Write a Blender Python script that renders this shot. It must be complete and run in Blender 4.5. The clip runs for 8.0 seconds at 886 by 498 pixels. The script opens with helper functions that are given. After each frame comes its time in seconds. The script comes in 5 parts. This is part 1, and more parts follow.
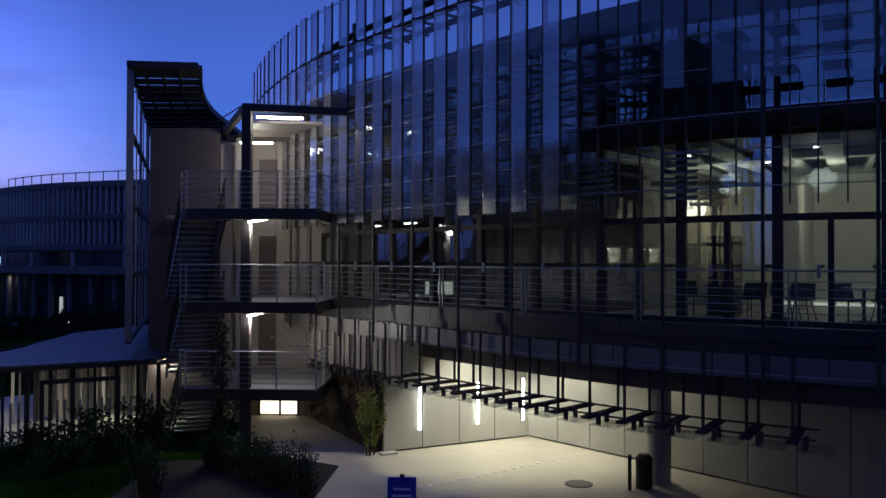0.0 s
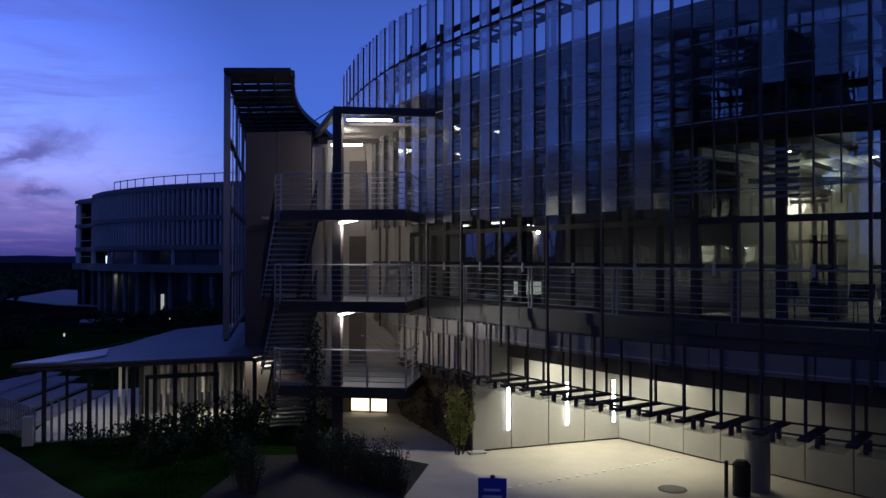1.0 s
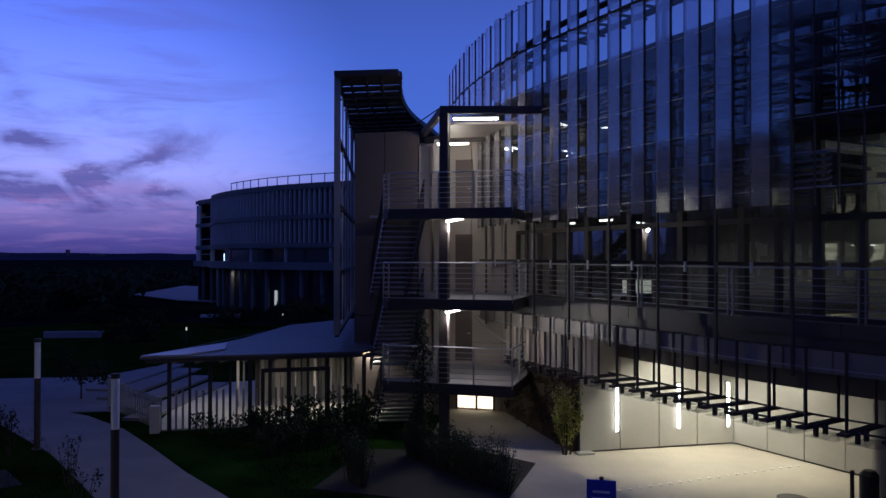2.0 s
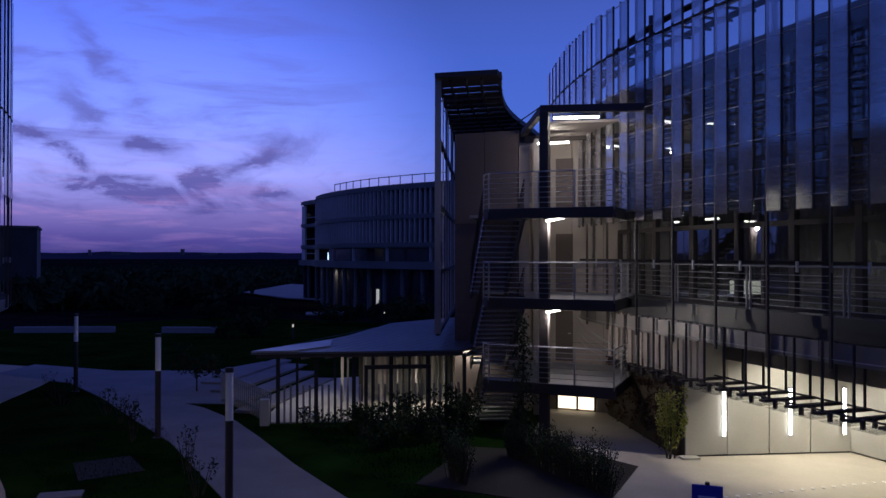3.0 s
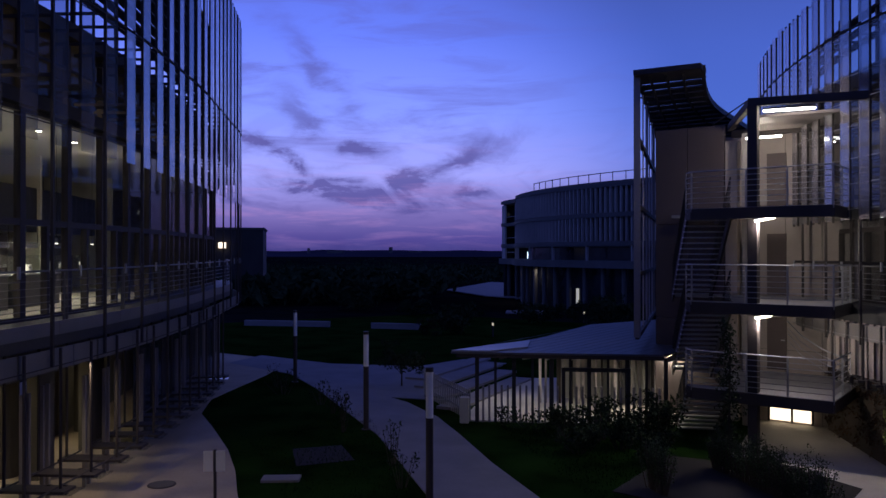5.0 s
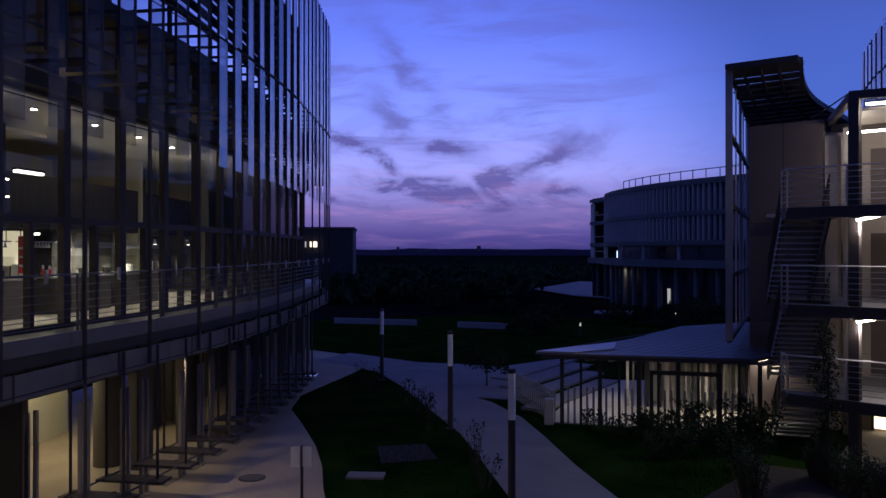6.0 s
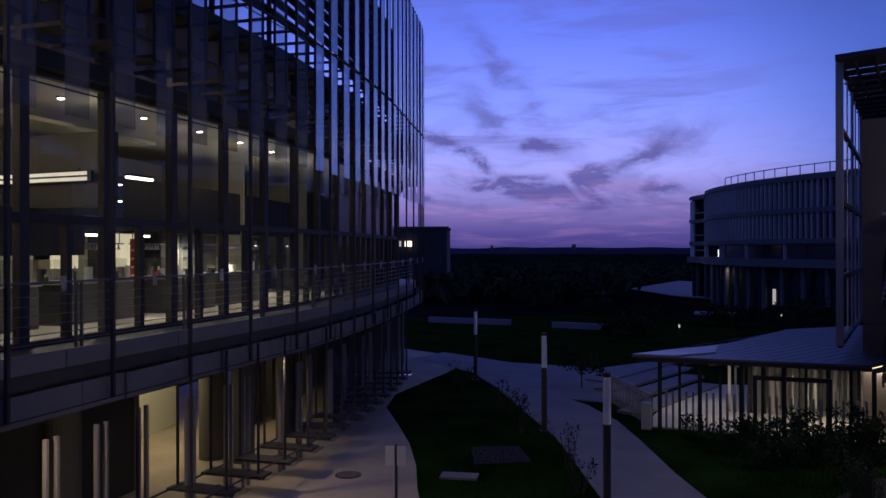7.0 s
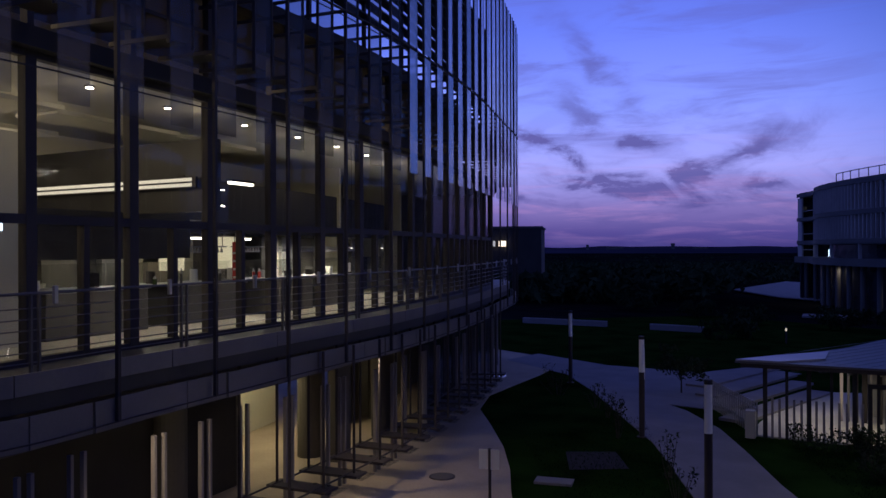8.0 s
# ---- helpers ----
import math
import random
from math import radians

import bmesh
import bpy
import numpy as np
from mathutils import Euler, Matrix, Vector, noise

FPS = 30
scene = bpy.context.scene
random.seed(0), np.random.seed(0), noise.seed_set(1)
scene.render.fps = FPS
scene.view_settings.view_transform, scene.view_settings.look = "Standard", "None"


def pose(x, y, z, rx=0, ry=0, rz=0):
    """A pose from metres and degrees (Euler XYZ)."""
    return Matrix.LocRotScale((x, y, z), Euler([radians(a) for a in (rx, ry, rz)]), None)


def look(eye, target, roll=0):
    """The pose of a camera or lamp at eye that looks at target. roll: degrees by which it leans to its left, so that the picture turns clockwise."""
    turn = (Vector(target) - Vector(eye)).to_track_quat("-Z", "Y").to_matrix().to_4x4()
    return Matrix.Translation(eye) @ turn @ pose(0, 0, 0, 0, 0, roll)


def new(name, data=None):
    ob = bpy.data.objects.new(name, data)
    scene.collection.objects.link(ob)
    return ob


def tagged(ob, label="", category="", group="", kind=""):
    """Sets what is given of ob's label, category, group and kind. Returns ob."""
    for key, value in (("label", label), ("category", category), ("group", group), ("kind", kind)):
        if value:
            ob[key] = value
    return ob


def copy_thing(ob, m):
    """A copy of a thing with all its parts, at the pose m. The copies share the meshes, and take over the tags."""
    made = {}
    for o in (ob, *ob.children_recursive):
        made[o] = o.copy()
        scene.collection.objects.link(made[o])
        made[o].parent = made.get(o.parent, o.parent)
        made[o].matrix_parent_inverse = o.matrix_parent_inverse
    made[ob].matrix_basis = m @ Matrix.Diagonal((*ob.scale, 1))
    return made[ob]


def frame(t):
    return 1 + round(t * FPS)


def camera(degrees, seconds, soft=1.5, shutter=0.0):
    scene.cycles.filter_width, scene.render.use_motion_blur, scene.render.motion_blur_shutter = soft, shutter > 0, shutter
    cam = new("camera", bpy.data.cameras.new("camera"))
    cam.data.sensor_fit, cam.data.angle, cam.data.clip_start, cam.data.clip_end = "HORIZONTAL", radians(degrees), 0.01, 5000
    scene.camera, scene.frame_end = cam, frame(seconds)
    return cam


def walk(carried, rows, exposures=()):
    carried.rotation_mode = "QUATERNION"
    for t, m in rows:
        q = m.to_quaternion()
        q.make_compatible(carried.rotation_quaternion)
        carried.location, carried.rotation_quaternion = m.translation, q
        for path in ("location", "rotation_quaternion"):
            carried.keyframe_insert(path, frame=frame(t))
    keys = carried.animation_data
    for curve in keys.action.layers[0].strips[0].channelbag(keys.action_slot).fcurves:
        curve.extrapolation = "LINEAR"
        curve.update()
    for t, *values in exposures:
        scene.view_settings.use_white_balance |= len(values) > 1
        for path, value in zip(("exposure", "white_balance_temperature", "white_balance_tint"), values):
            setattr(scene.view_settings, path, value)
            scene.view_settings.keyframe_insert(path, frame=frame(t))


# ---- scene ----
cam = camera(58.0, 8.0)

PATH = [
    (0, (0.71, 2.213, 5.487), (0.628, 4.211, 5.516), 0.2),
    (0.5, (0.672, 2.201, 5.521), (0.49, 4.193, 5.547), 0.1),
    (1, (0.637, 2.195, 5.547), (0.342, 4.173, 5.57), 0.1),
    (1.5, (0.598, 2.207, 5.559), (0.175, 4.161, 5.578), 0.1),
    (3, (0.613, 2.038, 5.577), (-0.171, 3.878, 5.591), 0.1),
    (3.5, (0.654, 2.029, 5.6), (-0.235, 3.82, 5.612), 0.1),
    (4, (0.704, 2.005, 5.642), (-0.296, 3.737, 5.652), 0.1),
    (4.5, (0.725, 1.995, 5.682), (-0.39, 3.655, 5.691), 0.0),
    (6, (0.853, 2.121, 5.77), (-0.529, 3.567, 5.774), -0.0),
    (6.5, (0.874, 2.141, 5.791), (-0.59, 3.504, 5.794), -0.1),
    (7, (0.846, 2.167, 5.833), (-0.696, 3.441, 5.834), -0.1),
    (7.5, (0.834, 2.186, 5.875), (-0.779, 3.369, 5.876), -0.2),
    (8, (0.785, 2.239, 5.907), (-0.896, 3.323, 5.907), -0.2),
]
EXPOSURES = [(0.0, 0.25, 6200, -2.0), (2.0, 0.16, 6250, 3.0), (4.0, 0.17, 6500, 9.0), (8.0, 0.17, 6850, 9.0)]
walk(cam, [(t, look(eye, target, roll)) for t, eye, target, roll in PATH], EXPOSURES)

# ---------------------------------------------------------------- world, large lights
SUNSET = Vector((-0.73, 0.68, 0.0)).normalized()


def link(nt, a, b):
    nt.links.new(a, b)


def ramp_node(nt, stops, fac=None):
    n = nt.nodes.new("ShaderNodeValToRGB")
    els = n.color_ramp.elements
    while len(els) > 1:
        els.remove(els[-1])
    els[0].position, els[0].color = stops[0][0], (*stops[0][1], 1)
    for p, c in stops[1:]:
        e = els.new(p)
        e.color = (*c, 1)
    if fac is not None:
        link(nt, fac, n.inputs["Fac"])
    return n


def math_node(nt, op, a, b=None, clamp=False):
    n = nt.nodes.new("ShaderNodeMath")
    n.operation, n.use_clamp = op, clamp
    for i, v in enumerate((a, b)):
        if v is None:
            continue
        if isinstance(v, (int, float)):
            n.inputs[i].default_value = v
        else:
            link(nt, v, n.inputs[i])
    return n.outputs[0]


def mix_node(nt, fac, a, b, kind="MIX"):
    n = nt.nodes.new("ShaderNodeMixRGB")
    n.blend_type = kind
    for sock, v in zip(n.inputs, (fac, a, b)):
        if isinstance(v, (int, float)):
            sock.default_value = v
        elif isinstance(v, tuple):
            sock.default_value = (*v, 1)
        else:
            link(nt, v, sock)
    return n.outputs[0]


def make_world():
    w = bpy.data.worlds.new("dusk_sky")
    w.use_nodes = True
    nt = w.node_tree
    nt.nodes.clear()
    co = nt.nodes.new("ShaderNodeTexCoord").outputs["Generated"]
    sep = nt.nodes.new("ShaderNodeSeparateXYZ")
    link(nt, co, sep.inputs[0])
    x, y, z = sep.outputs
    up = math_node(nt, "MAXIMUM", z, 0.0)
    # towards the afterglow
    toward = nt.nodes.new("ShaderNodeVectorMath")
    toward.operation = "DOT_PRODUCT"
    link(nt, co, toward.inputs[0])
    toward.inputs[1].default_value = SUNSET
    glow = nt.nodes.new("ShaderNodeMapRange")
    glow.interpolation_type = "SMOOTHSTEP"
    link(nt, toward.outputs["Value"], glow.inputs["Value"])
    glow.inputs["From Min"].default_value, glow.inputs["From Max"].default_value = 0.87, 0.985
    high = math_node(nt, "MULTIPLY", up, 2.5, True)
    warm = ramp_node(nt, SKY_WARM, high)
    cold = ramp_node(nt, SKY_COLD, high)
    base = mix_node(nt, glow.outputs[0], cold.outputs[0], warm.outputs[0])
    # streaky cloud, laid out by compass and height
    az = math_node(nt, "ARCTAN2", x, y)
    u = math_node(nt, "MULTIPLY", az, 7.0)
    v = math_node(nt, "MULTIPLY", z, 17.0)
    comb = nt.nodes.new("ShaderNodeCombineXYZ")
    link(nt, u, comb.inputs[0]), link(nt, v, comb.inputs[1])
    mp = nt.nodes.new("ShaderNodeMapping")
    mp.inputs["Rotation"].default_value = (0, 0, radians(14))
    mp.inputs["Scale"].default_value = (1.45, 1.25, 1)
    mp.inputs["Location"].default_value = (0.5, 3.1, 0)
    link(nt, comb.outputs[0], mp.inputs["Vector"])
    nz = nt.nodes.new("ShaderNodeTexNoise")
    nz.inputs["Scale"].default_value, nz.inputs["Detail"].default_value, nz.inputs["Roughness"].default_value = 1.0, 7, 0.58
    nz.inputs["Distortion"].default_value = 0.9
    link(nt, mp.outputs[0], nz.inputs["Vector"])
    cl = nt.nodes.new("ShaderNodeMapRange")
    cl.interpolation_type = "SMOOTHSTEP"
    link(nt, nz.outputs["Fac"], cl.inputs["Value"])
    cl.inputs["From Min"].default_value, cl.inputs["From Max"].default_value = 0.475, 0.63
    fade = nt.nodes.new("ShaderNodeMapRange")
    link(nt, up, fade.inputs["Value"])
    fade.inputs["From Min"].default_value, fade.inputs["From Max"].default_value = 0.21, 0.12
    amount = math_node(nt, "MULTIPLY", cl.outputs[0], fade.outputs[0])
    amount = math_node(nt, "MULTIPLY", amount, glow.outputs[0])
    amount = math_node(nt, "MULTIPLY", amount, 0.22)
    # torn cloud banks: compass and height in degrees, half length, half width, tilt, weight
    warp = nt.nodes.new("ShaderNodeTexNoise")
    warp.inputs["Scale"].default_value, warp.inputs["Detail"].default_value, warp.inputs["Roughness"].default_value = 1.9, 7, 0.62
    link(nt, mp.outputs[0], warp.inputs["Vector"])
    place = nt.nodes.new("ShaderNodeCombineXYZ")
    link(nt, math_node(nt, "MULTIPLY", az, 57.3), place.inputs[0])
    link(nt, math_node(nt, "MULTIPLY", math_node(nt, "ARCSINE", z), 57.3), place.inputs[1])
    shove = nt.nodes.new("ShaderNodeVectorMath")
    shove.operation = "SUBTRACT"
    link(nt, warp.outputs["Color"], shove.inputs[0])
    shove.inputs[1].default_value = (0.5, 0.5, 0.5)
    push = nt.nodes.new("ShaderNodeVectorMath")
    push.operation = "MULTIPLY_ADD"
    link(nt, shove.outputs[0], push.inputs[0])
    push.inputs[1].default_value = (4.5, 2.2, 0)
    link(nt, place.outputs[0], push.inputs[2])
    flat_place = nt.nodes.new("ShaderNodeVectorMath")
    flat_place.operation = "MULTIPLY"
    link(nt, push.outputs[0], flat_place.inputs[0])
    flat_place.inputs[1].default_value = (1, 1, 0)
    banks = None
    for a0, e0, long_, wide_, tilt_, weight in CLOUD_BANKS:
        m_ = nt.nodes.new("ShaderNodeMapping")
        m_.vector_type = "TEXTURE"
        m_.inputs["Location"].default_value = (a0, e0, 0)
        m_.inputs["Rotation"].default_value = (0, 0, radians(tilt_))
        m_.inputs["Scale"].default_value = (long_, wide_, 1)
        link(nt, flat_place.outputs[0], m_.inputs["Vector"])
        sq = nt.nodes.new("ShaderNodeVectorMath")
        sq.operation = "DOT_PRODUCT"
        link(nt, m_.outputs[0], sq.inputs[0]), link(nt, m_.outputs[0], sq.inputs[1])
        bank = math_node(nt, "MULTIPLY", math_node(nt, "POWER", 0.30, sq.outputs["Value"]), weight)
        banks = bank if banks is None else math_node(nt, "ADD", banks, bank)
    torn = nt.nodes.new("ShaderNodeMapRange")
    link(nt, nz.outputs["Fac"], torn.inputs["Value"])
    torn.inputs["From Min"].default_value, torn.inputs["From Max"].default_value = 0.40, 0.58
    torn.inputs["To Min"].default_value, torn.inputs["To Max"].default_value = 0.25, 1.5
    banks = math_node(nt, "MULTIPLY", banks, torn.outputs[0])
    amount = math_node(nt, "MINIMUM", math_node(nt, "ADD", amount, banks), 0.85)
    col = mix_node(nt, amount, base, (0.085, 0.075, 0.30))
    mp2 = nt.nodes.new("ShaderNodeMapping")
    mp2.inputs["Rotation"].default_value = (0, 0, radians(-9))
    mp2.inputs["Scale"].default_value = (1.1, 4.2, 1)
    mp2.inputs["Location"].default_value = (4.5, 1.7, 0)
    link(nt, comb.outputs[0], mp2.inputs["Vector"])
    nz2 = nt.nodes.new("ShaderNodeTexNoise")
    nz2.inputs["Scale"].default_value, nz2.inputs["Detail"].default_value, nz2.inputs["Roughness"].default_value = 1.0, 6, 0.6
    nz2.inputs["Distortion"].default_value = 0.5
    link(nt, mp2.outputs[0], nz2.inputs["Vector"])
    streak = nt.nodes.new("ShaderNodeMapRange")
    streak.interpolation_type = "SMOOTHSTEP"
    link(nt, nz2.outputs["Fac"], streak.inputs["Value"])
    streak.inputs["From Min"].default_value, streak.inputs["From Max"].default_value = 0.47, 0.7
    low = ramp_node(nt, [(0.0, (0, 0, 0)), (0.05, (0.25, 0.25, 0.25)), (0.14, (0.36, 0.36, 0.36)), (0.26, (0.14, 0.14, 0.14)), (0.4, (0, 0, 0))], high)
    pink = math_node(nt, "MULTIPLY", math_node(nt, "MULTIPLY", streak.outputs[0], low.outputs[0]), glow.outputs[0])
    col = mix_node(nt, pink, col, (0.50, 0.27, 0.62))
    # thin high wisps
    mp3 = nt.nodes.new("ShaderNodeMapping")
    mp3.inputs["Rotation"].default_value = (0, 0, radians(-38))
    mp3.inputs["Scale"].default_value = (1.0, 2.6, 1)
    mp3.inputs["Location"].default_value = (2.1, 6.3, 0)
    link(nt, comb.outputs[0], mp3.inputs["Vector"])
    nz3 = nt.nodes.new("ShaderNodeTexNoise")
    nz3.inputs["Scale"].default_value, nz3.inputs["Detail"].default_value, nz3.inputs["Roughness"].default_value = 0.8, 6, 0.6
    nz3.inputs["Distortion"].default_value = 0.7
    link(nt, mp3.outputs[0], nz3.inputs["Vector"])
    wisp = nt.nodes.new("ShaderNodeMapRange")
    wisp.interpolation_type = "SMOOTHSTEP"
    link(nt, nz3.outputs["Fac"], wisp.inputs["Value"])
    wisp.inputs["From Min"].default_value, wisp.inputs["From Max"].default_value = 0.45, 0.72
    tall = ramp_node(nt, [(0.1, (0.3, 0.3, 0.3)), (0.35, (1, 1, 1)), (0.75, (1, 1, 1)), (1.0, (0, 0, 0))], high)
    veil = math_node(nt, "MULTIPLY", math_node(nt, "MULTIPLY", wisp.outputs[0], tall.outputs[0]), glow.outputs[0])
    col = mix_node(nt, math_node(nt, "MULTIPLY", veil, 0.5), col, (0.10, 0.095, 0.36))
    below = nt.nodes.new("ShaderNodeMapRange")
    link(nt, z, below.inputs["Value"])
    below.inputs["From Min"].default_value, below.inputs["From Max"].default_value = -0.02, 0.0
    col = mix_node(nt, below.outputs[0], (0.01, 0.011, 0.03), col)
    bg = nt.nodes.new("ShaderNodeBackground")
    link(nt, col, bg.inputs["Color"])
    bg.inputs["Strength"].default_value = 1.0
    out = nt.nodes.new("ShaderNodeOutputWorld")
    link(nt, bg.outputs[0], out.inputs["Surface"])
    scene.world = w


CLOUD_BANKS = [
    (-49.3, 7.0, 4.48, 0.53, -28, 0.77), (-45.9, 12.3, 5.04, 0.95, -48, 0.4), (-46.6, 8.6, 3.64, 1.05, -50, 0.4), (-43.6, 7.3, 1.96, 0.58, -10, 0.88),
    (-44.7, 6.0, 1.68, 0.29, 0, 0.77), (-47.2, 4.6, 3.36, 0.47, -8, 0.77), (-45.2, 4.0, 3.36, 0.58, -12, 0.66), (-40.0, 5.1, 1.96, 0.79, 20, 0.83),
    (-36.0, 6.6, 3.92, 0.84, 22, 0.46), (-35.4, 4.3, 1.4, 0.47, -5, 0.66), (-34.5, 2.7, 7.7, 1.47, 0, 0.46), (-50.2, 3.3, 4.48, 0.37, -15, 0.55),
    (-41.2, 3.8, 3.64, 0.63, -15, 0.55),
]
SKY_WARM = [(0.0, (0.042, 0.036, 0.19)), (0.045, (0.078, 0.06, 0.28)), (0.12, (0.205, 0.16, 0.48)), (0.24, (0.345, 0.365, 0.97)), (0.42, (0.235, 0.32, 1.08)), (0.65, (0.14, 0.22, 1.0)), (1.0, (0.09, 0.125, 0.66))]
SKY_COLD = [(0.0, (0.04, 0.045, 0.16)), (0.08, (0.055, 0.078, 0.28)), (0.3, (0.068, 0.142, 0.60)), (0.6, (0.058, 0.115, 0.53)), (1.0, (0.04, 0.06, 0.27))]
make_world()


def lamp(name, at, watts, col, angle=160, soft=0.06, tilt=(0, 0, 0)):
    """A spot lamp: ceiling downlights, and added fill lamps that have no fixture."""
    d = bpy.data.lights.new(name, "SPOT")
    d.energy, d.color, d.shadow_soft_size, d.spot_size, d.spot_blend = watts, col, soft, radians(angle), 0.7
    ob = new(name, d)
    ob.matrix_basis = pose(*at, *tilt)
    return ob


NEUTRAL = (1.0, 0.90, 0.74)
WHITE = (1.0, 0.93, 0.86)

# ---------------------------------------------------------------- materials


def material(name, col, rough=0.6, metal=0.0, grain=8.0, vary=0.25, bump=0.1, big=0.6, emit=0.0, island=0.0, tint=None, spec=0.5):
    """A surface with colour variation at two scales and a fine relief."""
    m = bpy.data.materials.new(name)
    m.use_nodes = True
    nt = m.node_tree
    b = nt.nodes["Principled BSDF"]
    co = nt.nodes.new("ShaderNodeTexCoord").outputs["Object"]
    n1, n2 = nt.nodes.new("ShaderNodeTexNoise"), nt.nodes.new("ShaderNodeTexNoise")
    for n, s, d in ((n1, grain, 5), (n2, big, 4)):
        n.inputs["Scale"].default_value, n.inputs["Detail"].default_value = s, d
        link(nt, co, n.inputs["Vector"])
    dark = tuple(c * (1 - vary) for c in col)
    lite = tuple(min(1, c * (1 + vary)) for c in col)
    if tint:
        dark = tint
    r1 = ramp_node(nt, [(0.3, dark), (0.7, lite)], n2.outputs["Fac"])
    r2 = ramp_node(nt, [(0.3, (1 - vary,) * 3), (0.7, (1, 1, 1))], n1.outputs["Fac"])
    c = mix_node(nt, 0.8, r1.outputs[0], r2.outputs[0], "MULTIPLY")
    if island:
        g = nt.nodes.new("ShaderNodeObjectInfo")
        r3 = ramp_node(nt, [(0, (1 - island,) * 3), (1, (1 + island * 0.3,) * 3)], g.outputs["Random"])
        c = mix_node(nt, 1.0, c, r3.outputs[0], "MULTIPLY")
    link(nt, c, b.inputs["Base Color"])
    b.inputs["Metallic"].default_value = metal
    b.inputs["Specular IOR Level"].default_value = spec
    rr = nt.nodes.new("ShaderNodeMapRange")
    link(nt, n1.outputs["Fac"], rr.inputs["Value"])
    rr.inputs["To Min"].default_value, rr.inputs["To Max"].default_value = max(0.02, rough - 0.12), min(1, rough + 0.12)
    link(nt, rr.outputs[0], b.inputs["Roughness"])
    if bump:
        bp = nt.nodes.new("ShaderNodeBump")
        bp.inputs["Strength"].default_value, bp.inputs["Distance"].default_value = bump, 0.02
        link(nt, n1.outputs["Fac"], bp.inputs["Height"])
        link(nt, bp.outputs[0], b.inputs["Normal"])
    return m


def glow_material(name, col, strength):
    m = bpy.data.materials.new(name)
    m.use_nodes = True
    b = m.node_tree.nodes["Principled BSDF"]
    b.inputs["Base Color"].default_value = (0.8, 0.8, 0.8, 1)
    b.inputs["Emission Color"].default_value = (*col, 1)
    b.inputs["Emission Strength"].default_value = strength
    return m


def glass_material(name, clear, gloss_rough, reflect, veil=0.0, veil_col=(0.5, 0.55, 0.6), wavy=0.0, grazing=0.9):
    """Sheet glass: see-through, with Fresnel gloss, an extra coat of reflection and, for fritted panes, a thin white veil."""
    m = bpy.data.materials.new(name)
    m.use_nodes = True
    nt = m.node_tree
    nt.nodes.clear()
    out = nt.nodes.new("ShaderNodeOutputMaterial")
    tr = nt.nodes.new("ShaderNodeBsdfTransparent")
    tr.inputs["Color"].default_value = (*clear, 1)
    gl = nt.nodes.new("ShaderNodeBsdfGlossy")
    gl.inputs["Roughness"].default_value = gloss_rough
    gl.inputs["Color"].default_value = (0.9, 0.95, 1.0, 1)
    if wavy:
        co = nt.nodes.new("ShaderNodeTexCoord").outputs["Object"]
        nz = nt.nodes.new("ShaderNodeTexNoise")
        nz.inputs["Scale"].default_value = 0.7
        link(nt, co, nz.inputs["Vector"])
        bp = nt.nodes.new("ShaderNodeBump")
        bp.inputs["Strength"].default_value, bp.inputs["Distance"].default_value = wavy, 0.1
        link(nt, nz.outputs["Fac"], bp.inputs["Height"])
        link(nt, bp.outputs[0], gl.inputs["Normal"])
    lw = nt.nodes.new("ShaderNodeLayerWeight")
    lw.inputs["Blend"].default_value = 0.5
    f = math_node(nt, "MULTIPLY", math_node(nt, "POWER", lw.outputs["Facing"], 5.0), grazing)
    f = math_node(nt, "ADD", f, reflect, True)
    mx = nt.nodes.new("ShaderNodeMixShader")
    link(nt, f, mx.inputs[0]), link(nt, tr.outputs[0], mx.inputs[1]), link(nt, gl.outputs[0], mx.inputs[2])
    last = mx.outputs[0]
    if veil:
        df = nt.nodes.new("ShaderNodeBsdfDiffuse")
        df.inputs["Color"].default_value = (*veil_col, 1)
        tl = nt.nodes.new("ShaderNodeBsdfTranslucent")
        tl.inputs["Color"].default_value = (*veil_col, 1)
        both = nt.nodes.new("ShaderNodeMixShader")
        both.inputs[0].default_value = 0.5
        link(nt, df.outputs[0], both.inputs[1]), link(nt, tl.outputs[0], both.inputs[2])
        m2 = nt.nodes.new("ShaderNodeMixShader")
        m2.inputs[0].default_value = veil
        link(nt, last, m2.inputs[1]), link(nt, both.outputs[0], m2.inputs[2])
        last = m2.outputs[0]
    link(nt, last, out.inputs["Surface"])
    return m


M = {}
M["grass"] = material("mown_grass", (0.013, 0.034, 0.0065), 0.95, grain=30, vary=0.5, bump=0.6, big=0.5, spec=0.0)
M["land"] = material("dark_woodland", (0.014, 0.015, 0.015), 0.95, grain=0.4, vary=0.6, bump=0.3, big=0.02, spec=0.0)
# The lighter blue-grey base carries the distance haze.
M["hill"] = material("hazed_hills", (0.05, 0.047, 0.075), 1.0, grain=0.004, vary=0.35, bump=0.0, big=0.0012, spec=0.0)
M["pave"] = material("broomed_concrete", (0.225, 0.21, 0.22), 0.85, grain=14, vary=0.12, bump=0.12, big=0.7, spec=0.25)
M["court"] = material("court_concrete", (0.47, 0.43, 0.36), 0.75, grain=16, vary=0.12, bump=0.1, big=0.6, spec=0.3)
M["panel"] = material("wall_panel", (0.42, 0.41, 0.38), 0.6, grain=18, vary=0.08, bump=0.05, big=0.8, island=0.1)
M["tan"] = material("tan_cladding", (0.36, 0.31, 0.28), 0.65, grain=20, vary=0.1, bump=0.05, big=0.7, island=0.08)
M["shaft"] = material("stair_shaft_cladding", (0.10, 0.076, 0.074), 0.7, grain=12, vary=0.15, bump=0.06, big=0.5)
